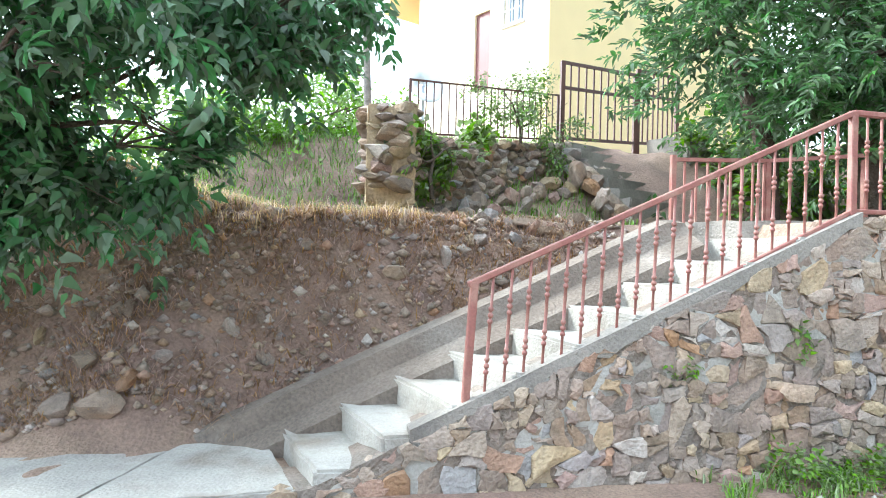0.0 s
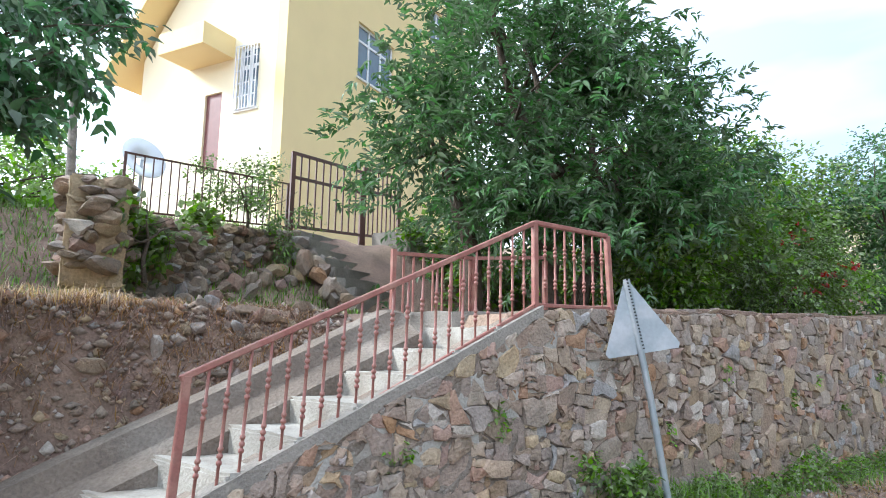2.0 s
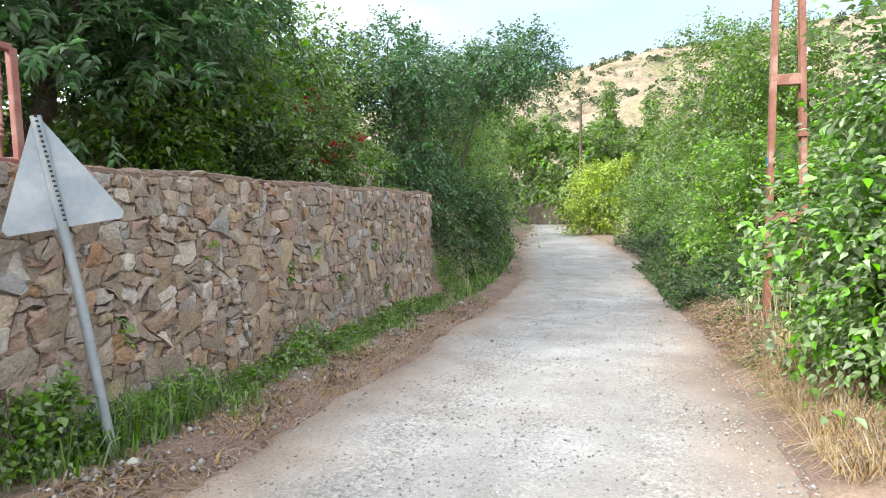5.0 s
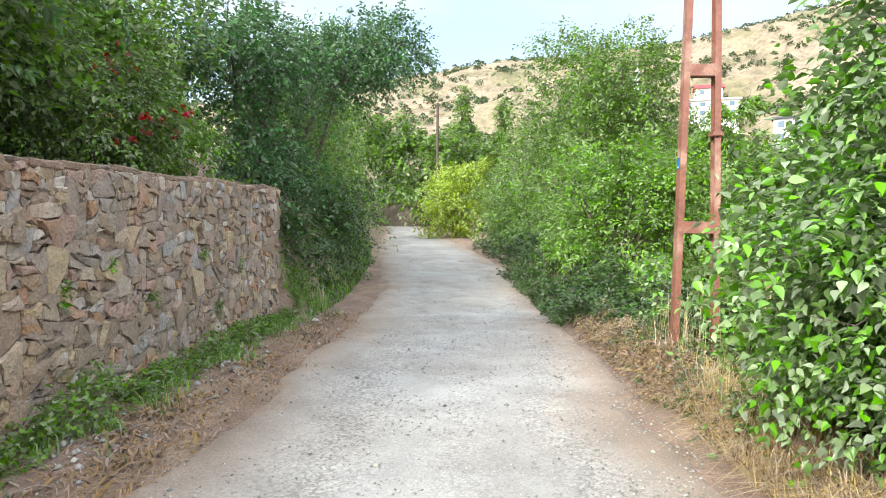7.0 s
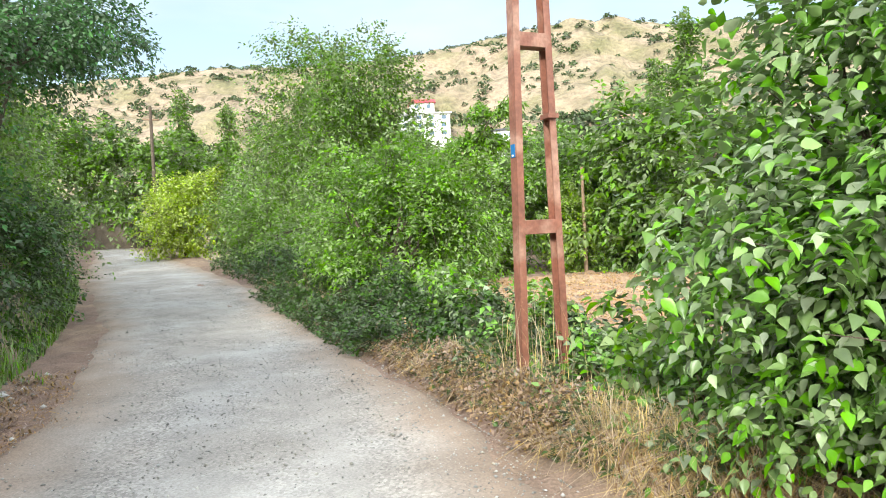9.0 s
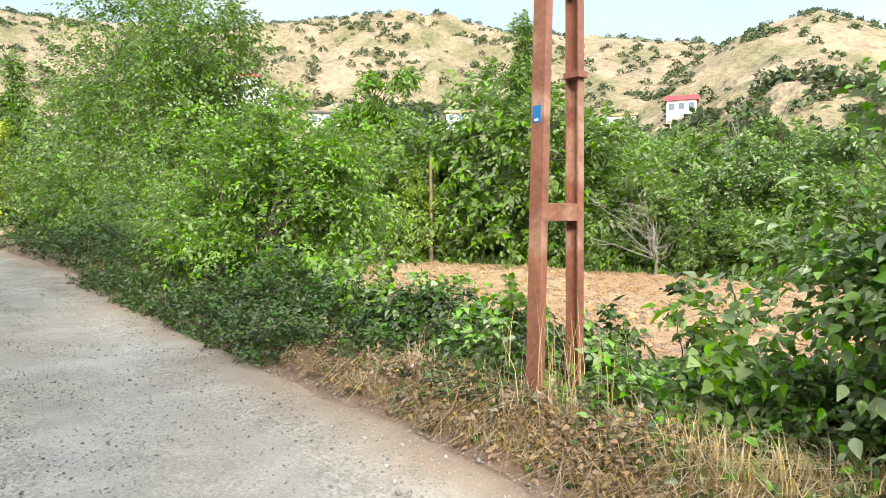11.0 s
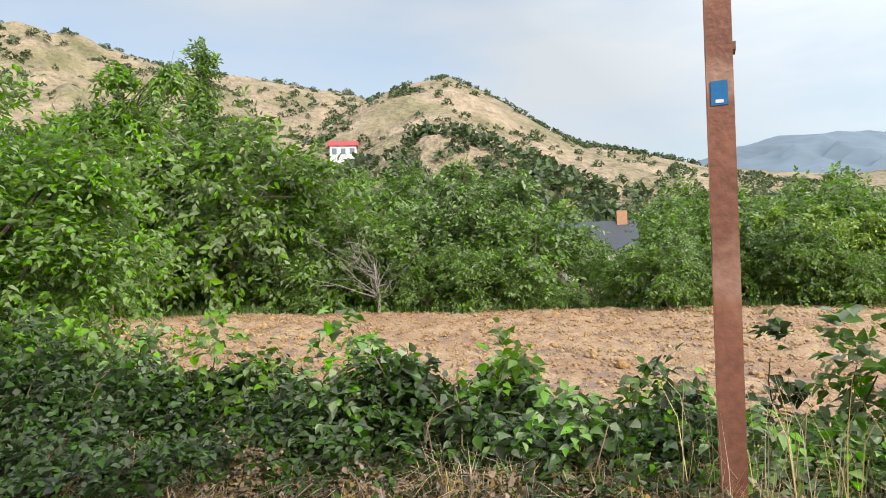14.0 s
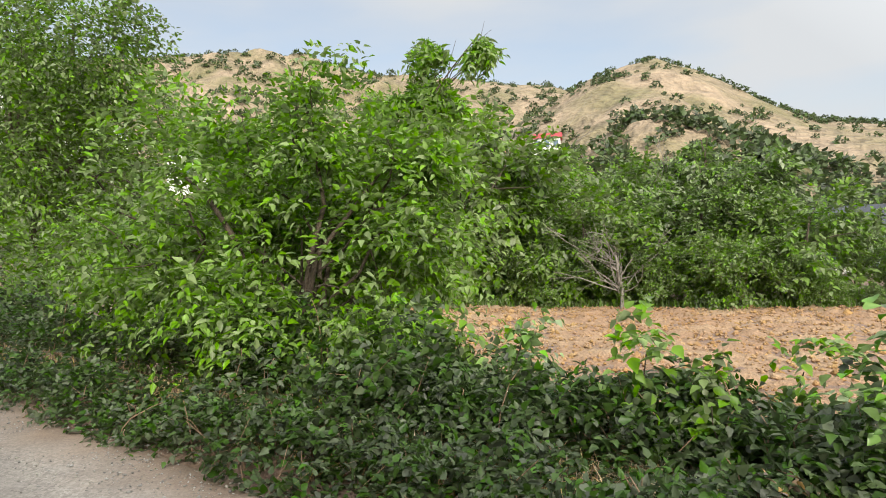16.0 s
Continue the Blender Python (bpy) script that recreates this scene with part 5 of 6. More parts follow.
tree("roadside_tree", "large mid-green tree over the bend of the road", "tree",
     [(28.5, 7.2, 3.5, 2.6, 1.6, 3.2), (33.0, 8.2, 4.5, 3.0, 1.9, 3.6), (38.0, 9.3, 4.5, 3.2, 2.0, 3.6), (44.0, 10.8, 4.8, 3.0, 2.2, 3.6)],
     (34.0, 10.5, 1.8), L_MID, 3600, 8, 0.3, 0.17, 0.18, near=False, depth=0.3)
tree("fig_bush", "broad-leaved bush growing round the stone pillar", "shrub",
     [(1.15, 7.0, 2.75, 0.45, 0.35, 0.45), (1.5, 7.15, 2.6, 0.4, 0.3, 0.35), (0.95, 6.9, 2.5, 0.35, 0.3, 0.35)], (1.2, 7.05, 2.25), L_MID, 260, 7, 0.09, 0.10, 0.03, wide=0.75)
tree("rose_shrub", "pale green climbing shrub leaning on the fence", "shrub",
     [(2.2, 7.75, 3.45, 0.7, 0.3, 0.35), (2.9, 8.1, 3.35, 0.45, 0.3, 0.5), (2.6, 8.2, 3.7, 0.6, 0.35, 0.3)], (2.5, 8.1, 2.7), L_OLIVE, 520, 7, 0.08, 0.055, 0.03)
tree("background_tree", "bright green bush behind the bank", "tree",
     [(-0.6, 9.2, 3.4, 1.0, 0.8, 0.7), (0.3, 9.0, 3.3, 0.8, 0.7, 0.6), (-2.2, 9.8, 3.3, 1.2, 0.9, 0.7), (0.6, 10.2, 3.9, 0.9, 0.8, 0.8)], (-0.6, 9.6, 2.7), L_BRIGHT, 1900, 8, 0.12, 0.10, 0.06, near=False)
tree("garden_bush", "vine leaves below the yellow wall", "shrub",
     [(5.2, 7.8, 2.6, 0.8, 0.6, 0.55), (6.4, 8.0, 2.7, 0.9, 0.7, 0.7), (7.6, 7.8, 2.8, 1.0, 0.8, 0.9), (6.0, 8.6, 3.0, 0.9, 0.6, 0.7)], (6.2, 8.1, 2.0), L_MID, 900, 8, 0.12, 0.11, 0.05, wide=0.75)

# ---- south side: mulberry, brambles, bushes ----
tree("mulberry_bush", "tall mulberry bush with large glossy leaves beside the road", "shrub",
     [(6.9, -1.50, 1.5, 0.85, 0.75, 1.05), (7.0, -1.70, 2.4, 0.65, 0.65, 0.75), (7.8, -1.75, 1.25, 0.5, 0.5, 0.8), (7.30, -1.85, 2.0, 0.5, 0.5, 0.7), (6.6, -2.1, 2.2, 0.8, 0.7, 1.1), (7.4, -2.3, 1.1, 0.8, 0.8, 0.8), (6.2, -1.9, 1.1, 0.7, 0.6, 0.9), (6.7, -2.2, 3.0, 0.5, 0.5, 0.5), (8.1, -2.2, 0.45, 0.5, 0.5, 0.45), (6.9, -1.6, 0.7, 0.7, 0.5, 0.6)],
     (6.9, -2.1, 0.0), L_MUL, 5400, 6, 0.10, 0.078, 0.045, droop=0.45, near="fine", wide=0.62, depth=0.5, trunks=[((6.9, -2.1, -0.2), (6.8, -2.1, 1.3)), ((7.2, -2.2, -0.2), (7.3, -2.0, 1.2)), ((6.5, -2.0, -0.2), (6.3, -2.0, 1.0))])
BIGBUSH = [(18.5, -1.7, 2.0, 1.2, 0.9, 1.5), (20.2, -1.8, 1.7, 1.2, 0.8, 1.3), (17.4, -1.8, 0.9, 0.9, 0.6, 0.9), (17.4, -2.6, 1.4, 1.5, 1.2, 1.5), (17.8, -2.9, 2.6, 1.1, 1.0, 1.0), (16.5, -2.8, 1.2, 1.1, 1.0, 1.2), (18.9, -2.6, 1.4, 1.3, 1.0, 1.4), (16.9, -3.5, 2.0, 1.1, 1.1, 1.2), (17.2, -2.5, 3.1, 0.5, 0.5, 0.6), (18.5, -2.9, 2.9, 0.5, 0.5, 0.5), (16.3, -3.0, 2.4, 0.5, 0.5, 0.5)]
tree("walnut_bush", "bright green spreading bush at the edge of the road", "shrub", BIGBUSH, (17.5, -2.5, 0.0), L_BRIGHT, 5000, 8, 0.12, 0.105, 0.08, droop=0.3, depth=0.35)
tree("young_walnut", "young tree with long arching leafy branches", "tree",
     [(18.6, -3.8, 1.5, 0.8, 0.7, 1.3), (18.2, -4.0, 2.4, 0.6, 0.55, 0.6), (17.7, -4.2, 3.0, 0.5, 0.45, 0.45), (17.3, -4.4, 3.4, 0.45, 0.38, 0.36), (16.9, -4.6, 3.8, 0.42, 0.34, 0.32), (16.5, -4.8, 4.15, 0.40, 0.30, 0.28)],
     (18.6, -3.9, -0.4), L_BRIGHT, 1900, 8, 0.09, 0.12, 0.04, droop=0.5, wide=0.4, trunks=[((18.6, -3.9, -0.5), (18.3, -4.0, 1.9))])


def bramble(name, label, x0, x1, y_mid, width, height, mat, count, size, seed=0.0):
    """A low tangle of arching leafy stems along the verge."""
    n = count
    x = rng.uniform(x0, x1, n)
    u = np.clip(rng.normal(0, 0.42, n), -1.0, 0.75)
    y = y_mid(x) + u * width
    h = height * (1 - np.clip(np.abs(u), 0, 1) ** 2) * (0.75 + 0.45 * lump(x, y, 1.9, seed) + 0.25 * lump(x, y, 0.7, seed + 2))
    h = np.maximum(h, 0.08)
    z = ground_z(x, y) + h * np.sqrt(rng.uniform(0.03, 1, n))
    p = np.stack([x, y, z], 1)
    o = unit(np.stack([rng.normal(0, 0.6, n), u + rng.normal(0, 0.3, n), np.full(n, 0.8)], 1))
    v, t = cluster_leaves(p, o, 6, 0.06, size, 0.45, 0.66, "fine" if x1 < 11 else True)
    th = thing(name, label, "brambles", (0, 0, 0), kind="stuff")
    child(new("leaves", mesh_np("leaves", v, t, mat, True)), th)["kind"] = "stuff"
    paths = []
    for _ in range(int(count / 22)):
        k = rng.integers(n)
        a = np.array([x[k] + rng.normal(0, 0.15), y[k] + rng.normal(0, 0.15), float(ground_z(x[k], y[k])) - 0.05])
        paths.append(limb(a, p[k] + np.array([0, 0, 0.06]), 0.007, 0.003, 5, 0.18))
    child(new("stems", tubes("stems", paths, M_WOOD, 4)), th)["kind"] = "stuff"
    return th


bramble("bramble_hedge", "low green bramble thicket along the verge", 9.8, 15.6, lambda x: -2.15 + 0 * x, 1.5, 0.62, L_BRAM, 5200, 0.075, 1.0)
bramble("bramble_hedge", "low green bramble thicket between road and field", 14.5, 30.0, lambda x: road_mid(x) - 3.3, 1.7, 0.95, L_BRAM, 5200, 0.08, 3.0)
bramble("bramble_hedge", "sparse bramble stems in dry grass by the pole", 7.6, 10.2, lambda x: -2.1 + 0 * x, 1.3, 0.62, L_MUL, 900, 0.075, 5.0)
bramble("bramble_hedge", "bramble tangle at the field's near corner", 2.0, 8.0, lambda x: -2.9 + 0 * x, 1.6, 0.8, L_BRAM, 2200, 0.08, 7.0)
bramble("bramble_edge", "bramble runners over dead grass at the road's edge", 7.4, 16.0, lambda x: -1.25 + 0 * x, 0.55, 0.34, L_BRAM, 1300, 0.06, 4.0)
bramble("bramble_edge", "dark bramble runners hanging over the road's edge", 12.6, 21.0, lambda x: road_mid(x) - 1.85, 0.5, 0.42, L_BRAM, 1900, 0.065, 6.0)
bramble("dead_brambles", "dry brown bramble leaves and stems on the verge", 8.6, 12.4, lambda x: -1.05 + 0 * x, 0.5, 0.34, L_DEAD, 1000, 0.042, 9.0)
bramble("ivy_growth", "green weeds along the foot of the stone wall", 3.0, 14.0, lambda x: 3.66 + 0 * x, 0.24, 0.34, L_MID, 1500, 0.05, 2.0)

# arching shoots and upright stems above the brambles
g = np.random.default_rng(8)
for k in range(26):
    x, y, h = g.uniform(7.9, 16.5), g.uniform(-2.9, -1.5), g.uniform(0.55, 1.0)
    lean = g.uniform(-0.35, 0.35)
    tree("weed_stem", "arching bramble shoot with toothed green leaves", "plant", [(x + lean, y + 0.15, h * 0.85, 0.20, 0.16, 0.22), (x + lean * 0.4, y, h * 0.5, 0.16, 0.16, 0.22)], (x, y, float(ground_z(x, y))), (L_BRAM, L_MID, L_MUL)[k % 3], 30, 5, 0.06, 0.085, 0.008,
         droop=0.4, wide=0.72, near="fine", group="tall weeds on the verge")
for k, (x, y, h, s) in enumerate(((13.3, -2.0, 1.25, 0.10), (12.0, -1.7, 1.15, 0.09), (8.7, -1.6, 1.05, 0.11), (8.9, -2.4, 1.15, 0.11), (12.6, -2.8, 0.95, 0.09), (14.4, -2.3, 1.2, 0.09), (11.0, -2.2, 0.95, 0.09), (10.6, -1.5, 0.75, 0.08))):
    tree("weed_stem", "upright leafy stem above the brambles", "plant", [(x, y, h * 0.62, 0.22, 0.22, h * 0.4)], (x, y, -0.05), L_MUL if k % 2 else L_BRIGHT, 44, 4, 0.06, s, 0.010, droop=0.5, wide=0.7, near='fine',
         trunks=[((x, y, -0.1), (x + 0.05, y, h * 0.7))], group="tall weeds on the verge")

tree("yellow_shrub", "yellow-green shrub at the bend of the road", "shrub",
     [(39.0, 1.9, 3.4, 1.7, 1.5, 1.8), (39.5, 1.2, 4.4, 1.3, 1.2, 1.3), (38.4, 2.2, 2.4, 1.2, 1.2, 1.3)], (39.0, 1.7, 0.8), L_YEL, 2400, 7, 0.2, 0.17, 0.08, near=False)
tree("roadside_bush", "dark green bush on the verge by the bend", "shrub",
     [(33.0, -0.6, 2.6, 2.4, 1.5, 2.0), (29.0, -1.5, 1.8, 2.2, 1.5, 1.6), (26.0, -2.0, 1.4, 2.0, 1.5, 1.4)], (30.0, -1.4, 0.3), L_MID, 2300, 7, 0.18, 0.15, 0.1, near=False)
tree("poplar_tree", "tall spreading green tree beyond the bushes", "tree",
     [(34.0, -4.5, 5.5, 3.2, 2.8, 3.4), (36.0, -5.0, 10.0, 2.2, 2.2, 2.4), (33.0, -6.0, 8.4, 2.2, 2.2, 2.0), (38.5, -3.5, 7.0, 2.6, 2.4, 2.6), (34.0, -7.5, 5.0, 3.0, 2.8, 3.0), (37.5, -7.0, 8.0, 2.2, 2.0, 2.2)],
     (35.0, -5.2, 0.0), L_MID, 7000, 7, 0.24, 0.19, 0.22, near=False, depth=0.3)

# ---- trees round the field ----
kinds = []
for k, (mat, lob, lab) in enumerate((
        (L_OLIVE, [(0, 0, 2.6, 1.5, 1.4, 1.3), (1.0, 0.4, 3.6, 1.2, 1.2, 1.2), (-1.0, -0.4, 3.3, 1.3, 1.3, 1.2), (0.2, 0.3, 4.6, 1.0, 1.0, 1.0)], "grey-green orchard tree at the edge of the field"),
        (L_MID, [(0, 0, 2.3, 1.9, 1.8, 1.8), (0.9, 0.6, 3.6, 1.4, 1.3, 1.3), (-1.1, 0.2, 3.0, 1.4, 1.3, 1.4)], "leafy green tree at the edge of the field"),
        (L_MID, [(0, 0, 1.7, 1.9, 1.7, 1.6), (1.2, 0.2, 2.1, 1.3, 1.2, 1.4), (-1.2, 0.1, 1.9, 1.4, 1.2, 1.4)], "dark rounded bush at the edge of the field"),
        (L_MID, [(0, 0, 3.2, 0.9, 0.9, 2.4), (0.1, 0.1, 6.0, 0.75, 0.75, 2.4), (-0.1, 0, 8.6, 0.5, 0.5, 1.8)], "slender upright poplar beyond the field"),
        (L_LIME, [(0, 0, 1.9, 1.7, 1.6, 1.6), (0.9, 0.5, 3.0, 1.3, 1.2, 1.2), (-0.9, 0.2, 2.7, 1.3, 1.2, 1.3), (0.1, -0.3, 3.9, 0.8, 0.8, 0.9)], "yellow-green young tree at the edge of the field"))):
    kinds.append(tree("field_tree", lab, "tree", lob, (0, 0, 0), mat, 1500, 7, 0.16, 0.21, 0.11, near=False, depth=0.42, bark=M_BARK, group="trees round the field"))
first = [True] * 5


def plant(kind, x, y, s, sz=None):
    if y < -5:
        x, y, s = 9.5 + 1.47 * (x - 9.5), 1.75 + 1.47 * (y - 1.75), s * 1.3
        a = math.degrees(math.atan2(x - 10.2, -(y - 1.8)))
        if 3.5 < a < 13.5:
            s *= 0.52
    s *= rng.uniform(0.85, 1.15)
    z = float(ground_z(x, y)) - 0.1
    m = Matrix.LocRotScale((x, y, z), Euler((0, 0, rng.uniform(0, 6.28))), (s, s, sz or s))
    if first[kind]:
        kinds[kind].matrix_basis = m
        first[kind] = False
    else:
        copy_thing(kinds[kind], pose(0, 0, 0)).matrix_basis = m


for x, y, kind, s in ((23.9, -14.7, 1, 1.5), (27.4, -17.0, 0, 1.3), (22.0, -16.2, 2, 1.0), (19.4, -16.0, 2, 1.15), (17.0, -16.6, 0, 0.85), (15.0, -17.4, 2, 1.0), (12.4, -18.6, 1, 0.95), (10.2, -19.0, 1, 0.9), (8.0, -19.8, 2, 1.0), (5.6, -20.2, 1, 0.9),
                      (3.0, -21.0, 0, 0.9), (0.0, -21.0, 1, 0.8), (-3.0, -20.0, 0, 0.9), (29.0, -14.0, 1, 1.2), (30.5, -11.0, 1, 1.3), (28.5, -8.5, 2, 1.2), (32.0, -14.5, 0, 1.5), (34.0, -19.0, 1, 1.5), (26.0, -6.0, 1, 0.9), (24.0, -5.4, 2, 0.8),
                      (22.0, -20.0, 1, 1.25), (18.0, -21.5, 0, 1.3), (26.0, -22.0, 1, 1.5), (14.0, -22.5, 0, 1.1), (30.0, -24.0, 0, 1.7), (20.0, -27.0, 1, 1.4), (24.0, -29.0, 0, 1.6), (15.0, -29.0, 1, 1.2), (9.0, -25.0, 1, 1.0), (5.0, -27.0, 0, 1.1),
                      (36.0, -27.0, 1, 1.9), (42.0, -20.0, 1, 2.0), (44.0, -12.0, 0, 2.0), (40.0, -36.0, 0, 2.0), (32.0, -36.0, 1, 2.0), (26.0, -40.0, 1, 1.8), (20.0, -42.0, 0, 1.6), (12.0, -38.0, 1, 1.3), (6.0, -36.0, 1, 1.2), (0.0, -32.0, 0, 1.2), (52.0, -26.0, 1, 2.4),
                      (50.0, -40.0, 1, 2.3), (42.0, -50.0, 1, 2.3), (34.0, -54.0, 0, 2.1), (27.0, -58.0, 1, 2.0), (18.0, -62.0, 0, 1.8), (10.0, -58.0, 1, 1.6), (2.0, -52.0, 0, 1.5), (-4.0, -44.0, 1, 1.3), (60.0, -16.0, 1, 2.4), (58.0, -4.0, 0, 2.2), (56.0, 4.0, 1, 2.2), (60.0, 12.0, 1, 2.4), (52.0, 14.0, 1, 2.0)):
    plant(kind, x, y, s * 0.95)
for x, y, s in ((33.0, -23.5, 1.35), (48.0, -34.0, 1.6), (51.0, -40.0, 1.4), (62.0, -6.0, 1.6), (64.0, -2.0, 1.5), (40.0, -42.0, 1.3), (66.0, 2.0, 1.7)):
    plant(3, x, y, s)


for x, y, s in ((6.8, -17.5, 0.62), (5.7, -17.8, 0.66), (7.7, -18.3, 0.6), (4.4, -18.2, 0.7), (7.0, -24.0, 0.8), (17.5, -24.5, 0.9), (23.5, -25.0, 1.0), (27.0, -12.0, 0.8), (12.0, -26.0, 0.75), (20.6, -18.4, 0.75), (31.0, -20.0, 1.0)):
    plant(4, x, y, s)
for k in range(30):
    x = 4.0 + k * 0.78 + rng.uniform(-0.3, 0.3)
    plant((2, 1, 0)[k % 3], x, -17.3 + 0.2 * (x - 4) - rng.uniform(0, 1.5), rng.uniform(0.3, 0.65))


def bare_tree(x, y, h, label):
    """A dead tree: grey trunk with bare forking twigs."""
    root = thing("dead_tree", label, "tree", (x, y, -1.3))
    paths = [limb((0, 0, 0), (0.2, 0, h * 0.6), 0.09, 0.05, 7, 0.04)]
    for k in range(26):
        s = rng.uniform(0.35, 1.0)
        a = np.array([0.2 * s, 0, h * 0.6 * s])
        e = a + np.array([rng.normal(0, 0.22) * h, rng.normal(0, 0.22) * h, rng.uniform(0.1, 0.42) * h])
        paths.append(limb(a, e, 0.03, 0.008, 5, 0.10))
        for _ in range(3):
            paths.append(limb(a * 0.3 + e * 0.7, e + rng.normal(0, 0.08, 3) * h, 0.014, 0.005, 4, 0.10))
    child(new("bare_crown", tubes("bare_crown", paths, M_GREYBARK, 5)), root)


bare_tree(29.6, -24.4, 10.5, "grey leafless tree standing among the green ones")
bare_tree(24.6, -31.5, 8.6, "pale leafless tree behind the bushes")
bare_tree(22.4, -21.6, 4.2, "dead brown twigs in a dark bush")


# ---- far houses ----
def far_house(name, label, az, elev, w, d, h, turn, wallmat, roofmat, floors=2, wins=4, roof_h=2.0, flat=False, chimney=False, place=None):
    p = place or on_hill(az, elev)
    hs = thing(name, label, "house", p)
    hs.rotation_euler = (0, 0, radians(turn))
    part("wall", boxes(((-w / 2, -d / 2, -6), (w / 2, d / 2, h))), wallmat, hs)
    bm = bmesh.new()
    o = 0.5
    if flat:
        box(bm, (-w / 2 - o, -d / 2 - o, h), (w / 2 + o, d / 2 + o, h + 0.35))
    else:
        vs = [bm.verts.new(q) for q in ((-w / 2 - o, -d / 2 - o, h), (w / 2 + o, -d / 2 - o, h), (w / 2 + o, d / 2 + o, h), (-w / 2 - o, d / 2 + o, h), (-w / 2 - o, 0, h + roof_h), (w / 2 + o, 0, h + roof_h))]
        for f in ((0, 1, 5, 4), (2, 3, 4, 5), (1, 2, 5), (3, 0, 4), (3, 2, 1, 0)):
            bm.faces.new([vs[i] for i in f])
        bmesh.ops.recalc_face_normals(bm, faces=bm.faces)
    part("roof", bm, roofmat, hs)
    for f in range(floors):
        for k in range(wins):
            x = -w / 2 + w * (k + 0.5) / wins
            z = h * (f + 0.3) / floors
            for sgn in (-1, 1):
                y = sgn * d / 2
                wd = child(new("window"), hs)
                part("pane", boxes(((x - 0.6, min(y, y + sgn * 0.06), z), (x + 0.6, max(y, y + sgn * 0.06), z + h / floors * 0.5))), M_GLASS, wd)
    if chimney:
        part("chimney", boxes(((-w * 0.46, -0.4, h), (-w * 0.46 + 0.8, 0.4, h + roof_h + 0.8))), M_BRICKCH, hs)
    return hs


far_house("hill_house", "white multi-storey house with balconies on the hillside", -110.5, 8.6, 13, 9, 6.0, 75, M_WHITE, M_WHITE, 3, 4, 1, True)
far_house("hill_house", "white house with a red gabled roof on the hillside", -110.3, 10.9, 8, 6, 2.6, 75, M_WHITE, M_ROOFRED, 1, 2, 1.8)
far_house("hill_house", "white house with a red roof among trees", -148.6, 8.6, 6.5, 5, 3.0, 30, M_WHITE, M_ROOFRED, 1, 3, 1.6)
far_house("hill_house", "long pale house with a flat roof", -143.4, 7.6, 9, 6, 3.2, 35, M_WHITE, M_BRICKCH, 1, 3, 1.2)
far_house("hill_house", "pinkish house between trees", -129.5, 7.6, 7, 5, 4, 50, M_WHITE, M_BRICKCH, 2, 3, 1.2)
far_house("hill_house", "white flat-roofed house in the village", -117.5, 6.8, 9, 7, 5, 60, M_WHITE, M_ROOFDARK, 2, 3, 1, True)
far_house("field_house", "white house with a steep dark roof and a brick chimney", 0, 0, 5.2, 4.5, 2.6, 12, M_WHITE, M_ROOFDARK, 1, 3, 2.3, False, True, Vector((17.6, -50.0, -1.3)))
mn = thing("minaret", "slender pale stone minaret in the village", "minaret", on_hill(-104.6, 7.5))
v, q = tube_np([(0, 0, -4), (0, 0, 12), (0, 0, 12.2), (0, 0, 13.2), (0, 0, 13.3), (0, 0, 17), (0, 0, 20.5)], [1.1, 1.0, 1.5, 1.5, 0.85, 0.8, 0.05], 10)
child(new("shaft", mesh_np("shaft", v, q, M_WHITE, True)), mn)
# stone wall and a wooden power pole at the bend
tagged(part("wall_far", boxes(((55.0, 2.0, 0.9), (55.6, 13.0, 3.4)), bevel=0.03), M_KERB), "brown rubble wall closing the bend of the road", "wall", kind="structure")
pw = thing("power_pole", "dark wooden power pole at the bend", "utility pole", (50.5, 3.6, 1.2))
v, q = tube_np([(0, 0, -0.3), (0, 0, 9.5)], [0.14, 0.10], 8)
child(new("shaft", mesh_np("shaft", v, q, M_BARK, True)), pw)
part("crossarm", boxes(((-0.06, -0.5, 8.6), (0.06, 0.5, 8.7))), M_WOOD, pw)
ft = thing("field_wires", "thin power cable crossing behind the field", "cable")
child(new("cable", tubes("cable", [([(54 - 6.0 * k, -36 - 1.2 * k, 5.6 - 1.0 * math.sin(math.pi * k / 12)) for k in range(13)], [0.02] * 13)], M_BLACK, 4)), ft)
for px, py in ((54, -36), (-18, -50.4)):
    part("post", bar(bmesh.new(), (px, py, -1.5), (px, py, 5.7), 0.14, 0.14), M_WOOD, ft)


# ---- grass, straw and loose stones ----
def scatter(n, fx, fy, tuft=None):
    """Places on the ground; with tuft, only where a patchy noise exceeds it."""
    x = fx(n)
    y = fy(x)
    if tuft is not None:
        keep = lump(x, y, 1.3, 4) + 0.7 * lump(x, y, 0.45, 9) + rng.normal(0, 0.2, n) > tuft
        x, y = x[keep], y[keep]
    return np.stack([x, y, ground_z(x, y) - 0.01], 1)


blades("verge_grass", scatter(15000, lambda n: rng.uniform(2.5, 14, n), lambda x: 3.84 - np.abs(rng.normal(0, 0.30, len(x))), 0.3), 0.14, 0.7, 0.006, L_GRASS, label="green grass along the foot of the wall", category="grass")
blades("verge_grass", scatter(5000, lambda n: rng.uniform(13, 30, n), lambda x: road_mid(x) + 2.3 + np.abs(rng.normal(0, 0.4, len(x)))), 0.25, 0.7, 0.009, L_GRASS, label="green grass under roadside trees", category="grass")
blades("tall_grass", scatter(900, lambda n: rng.normal(5.3, 0.35, n), lambda x: 3.62 + rng.normal(0, 0.12, len(x))), 0.36, 0.8, 0.008, L_GRASS, label="grass tuft at the foot of the sign", category="grass")
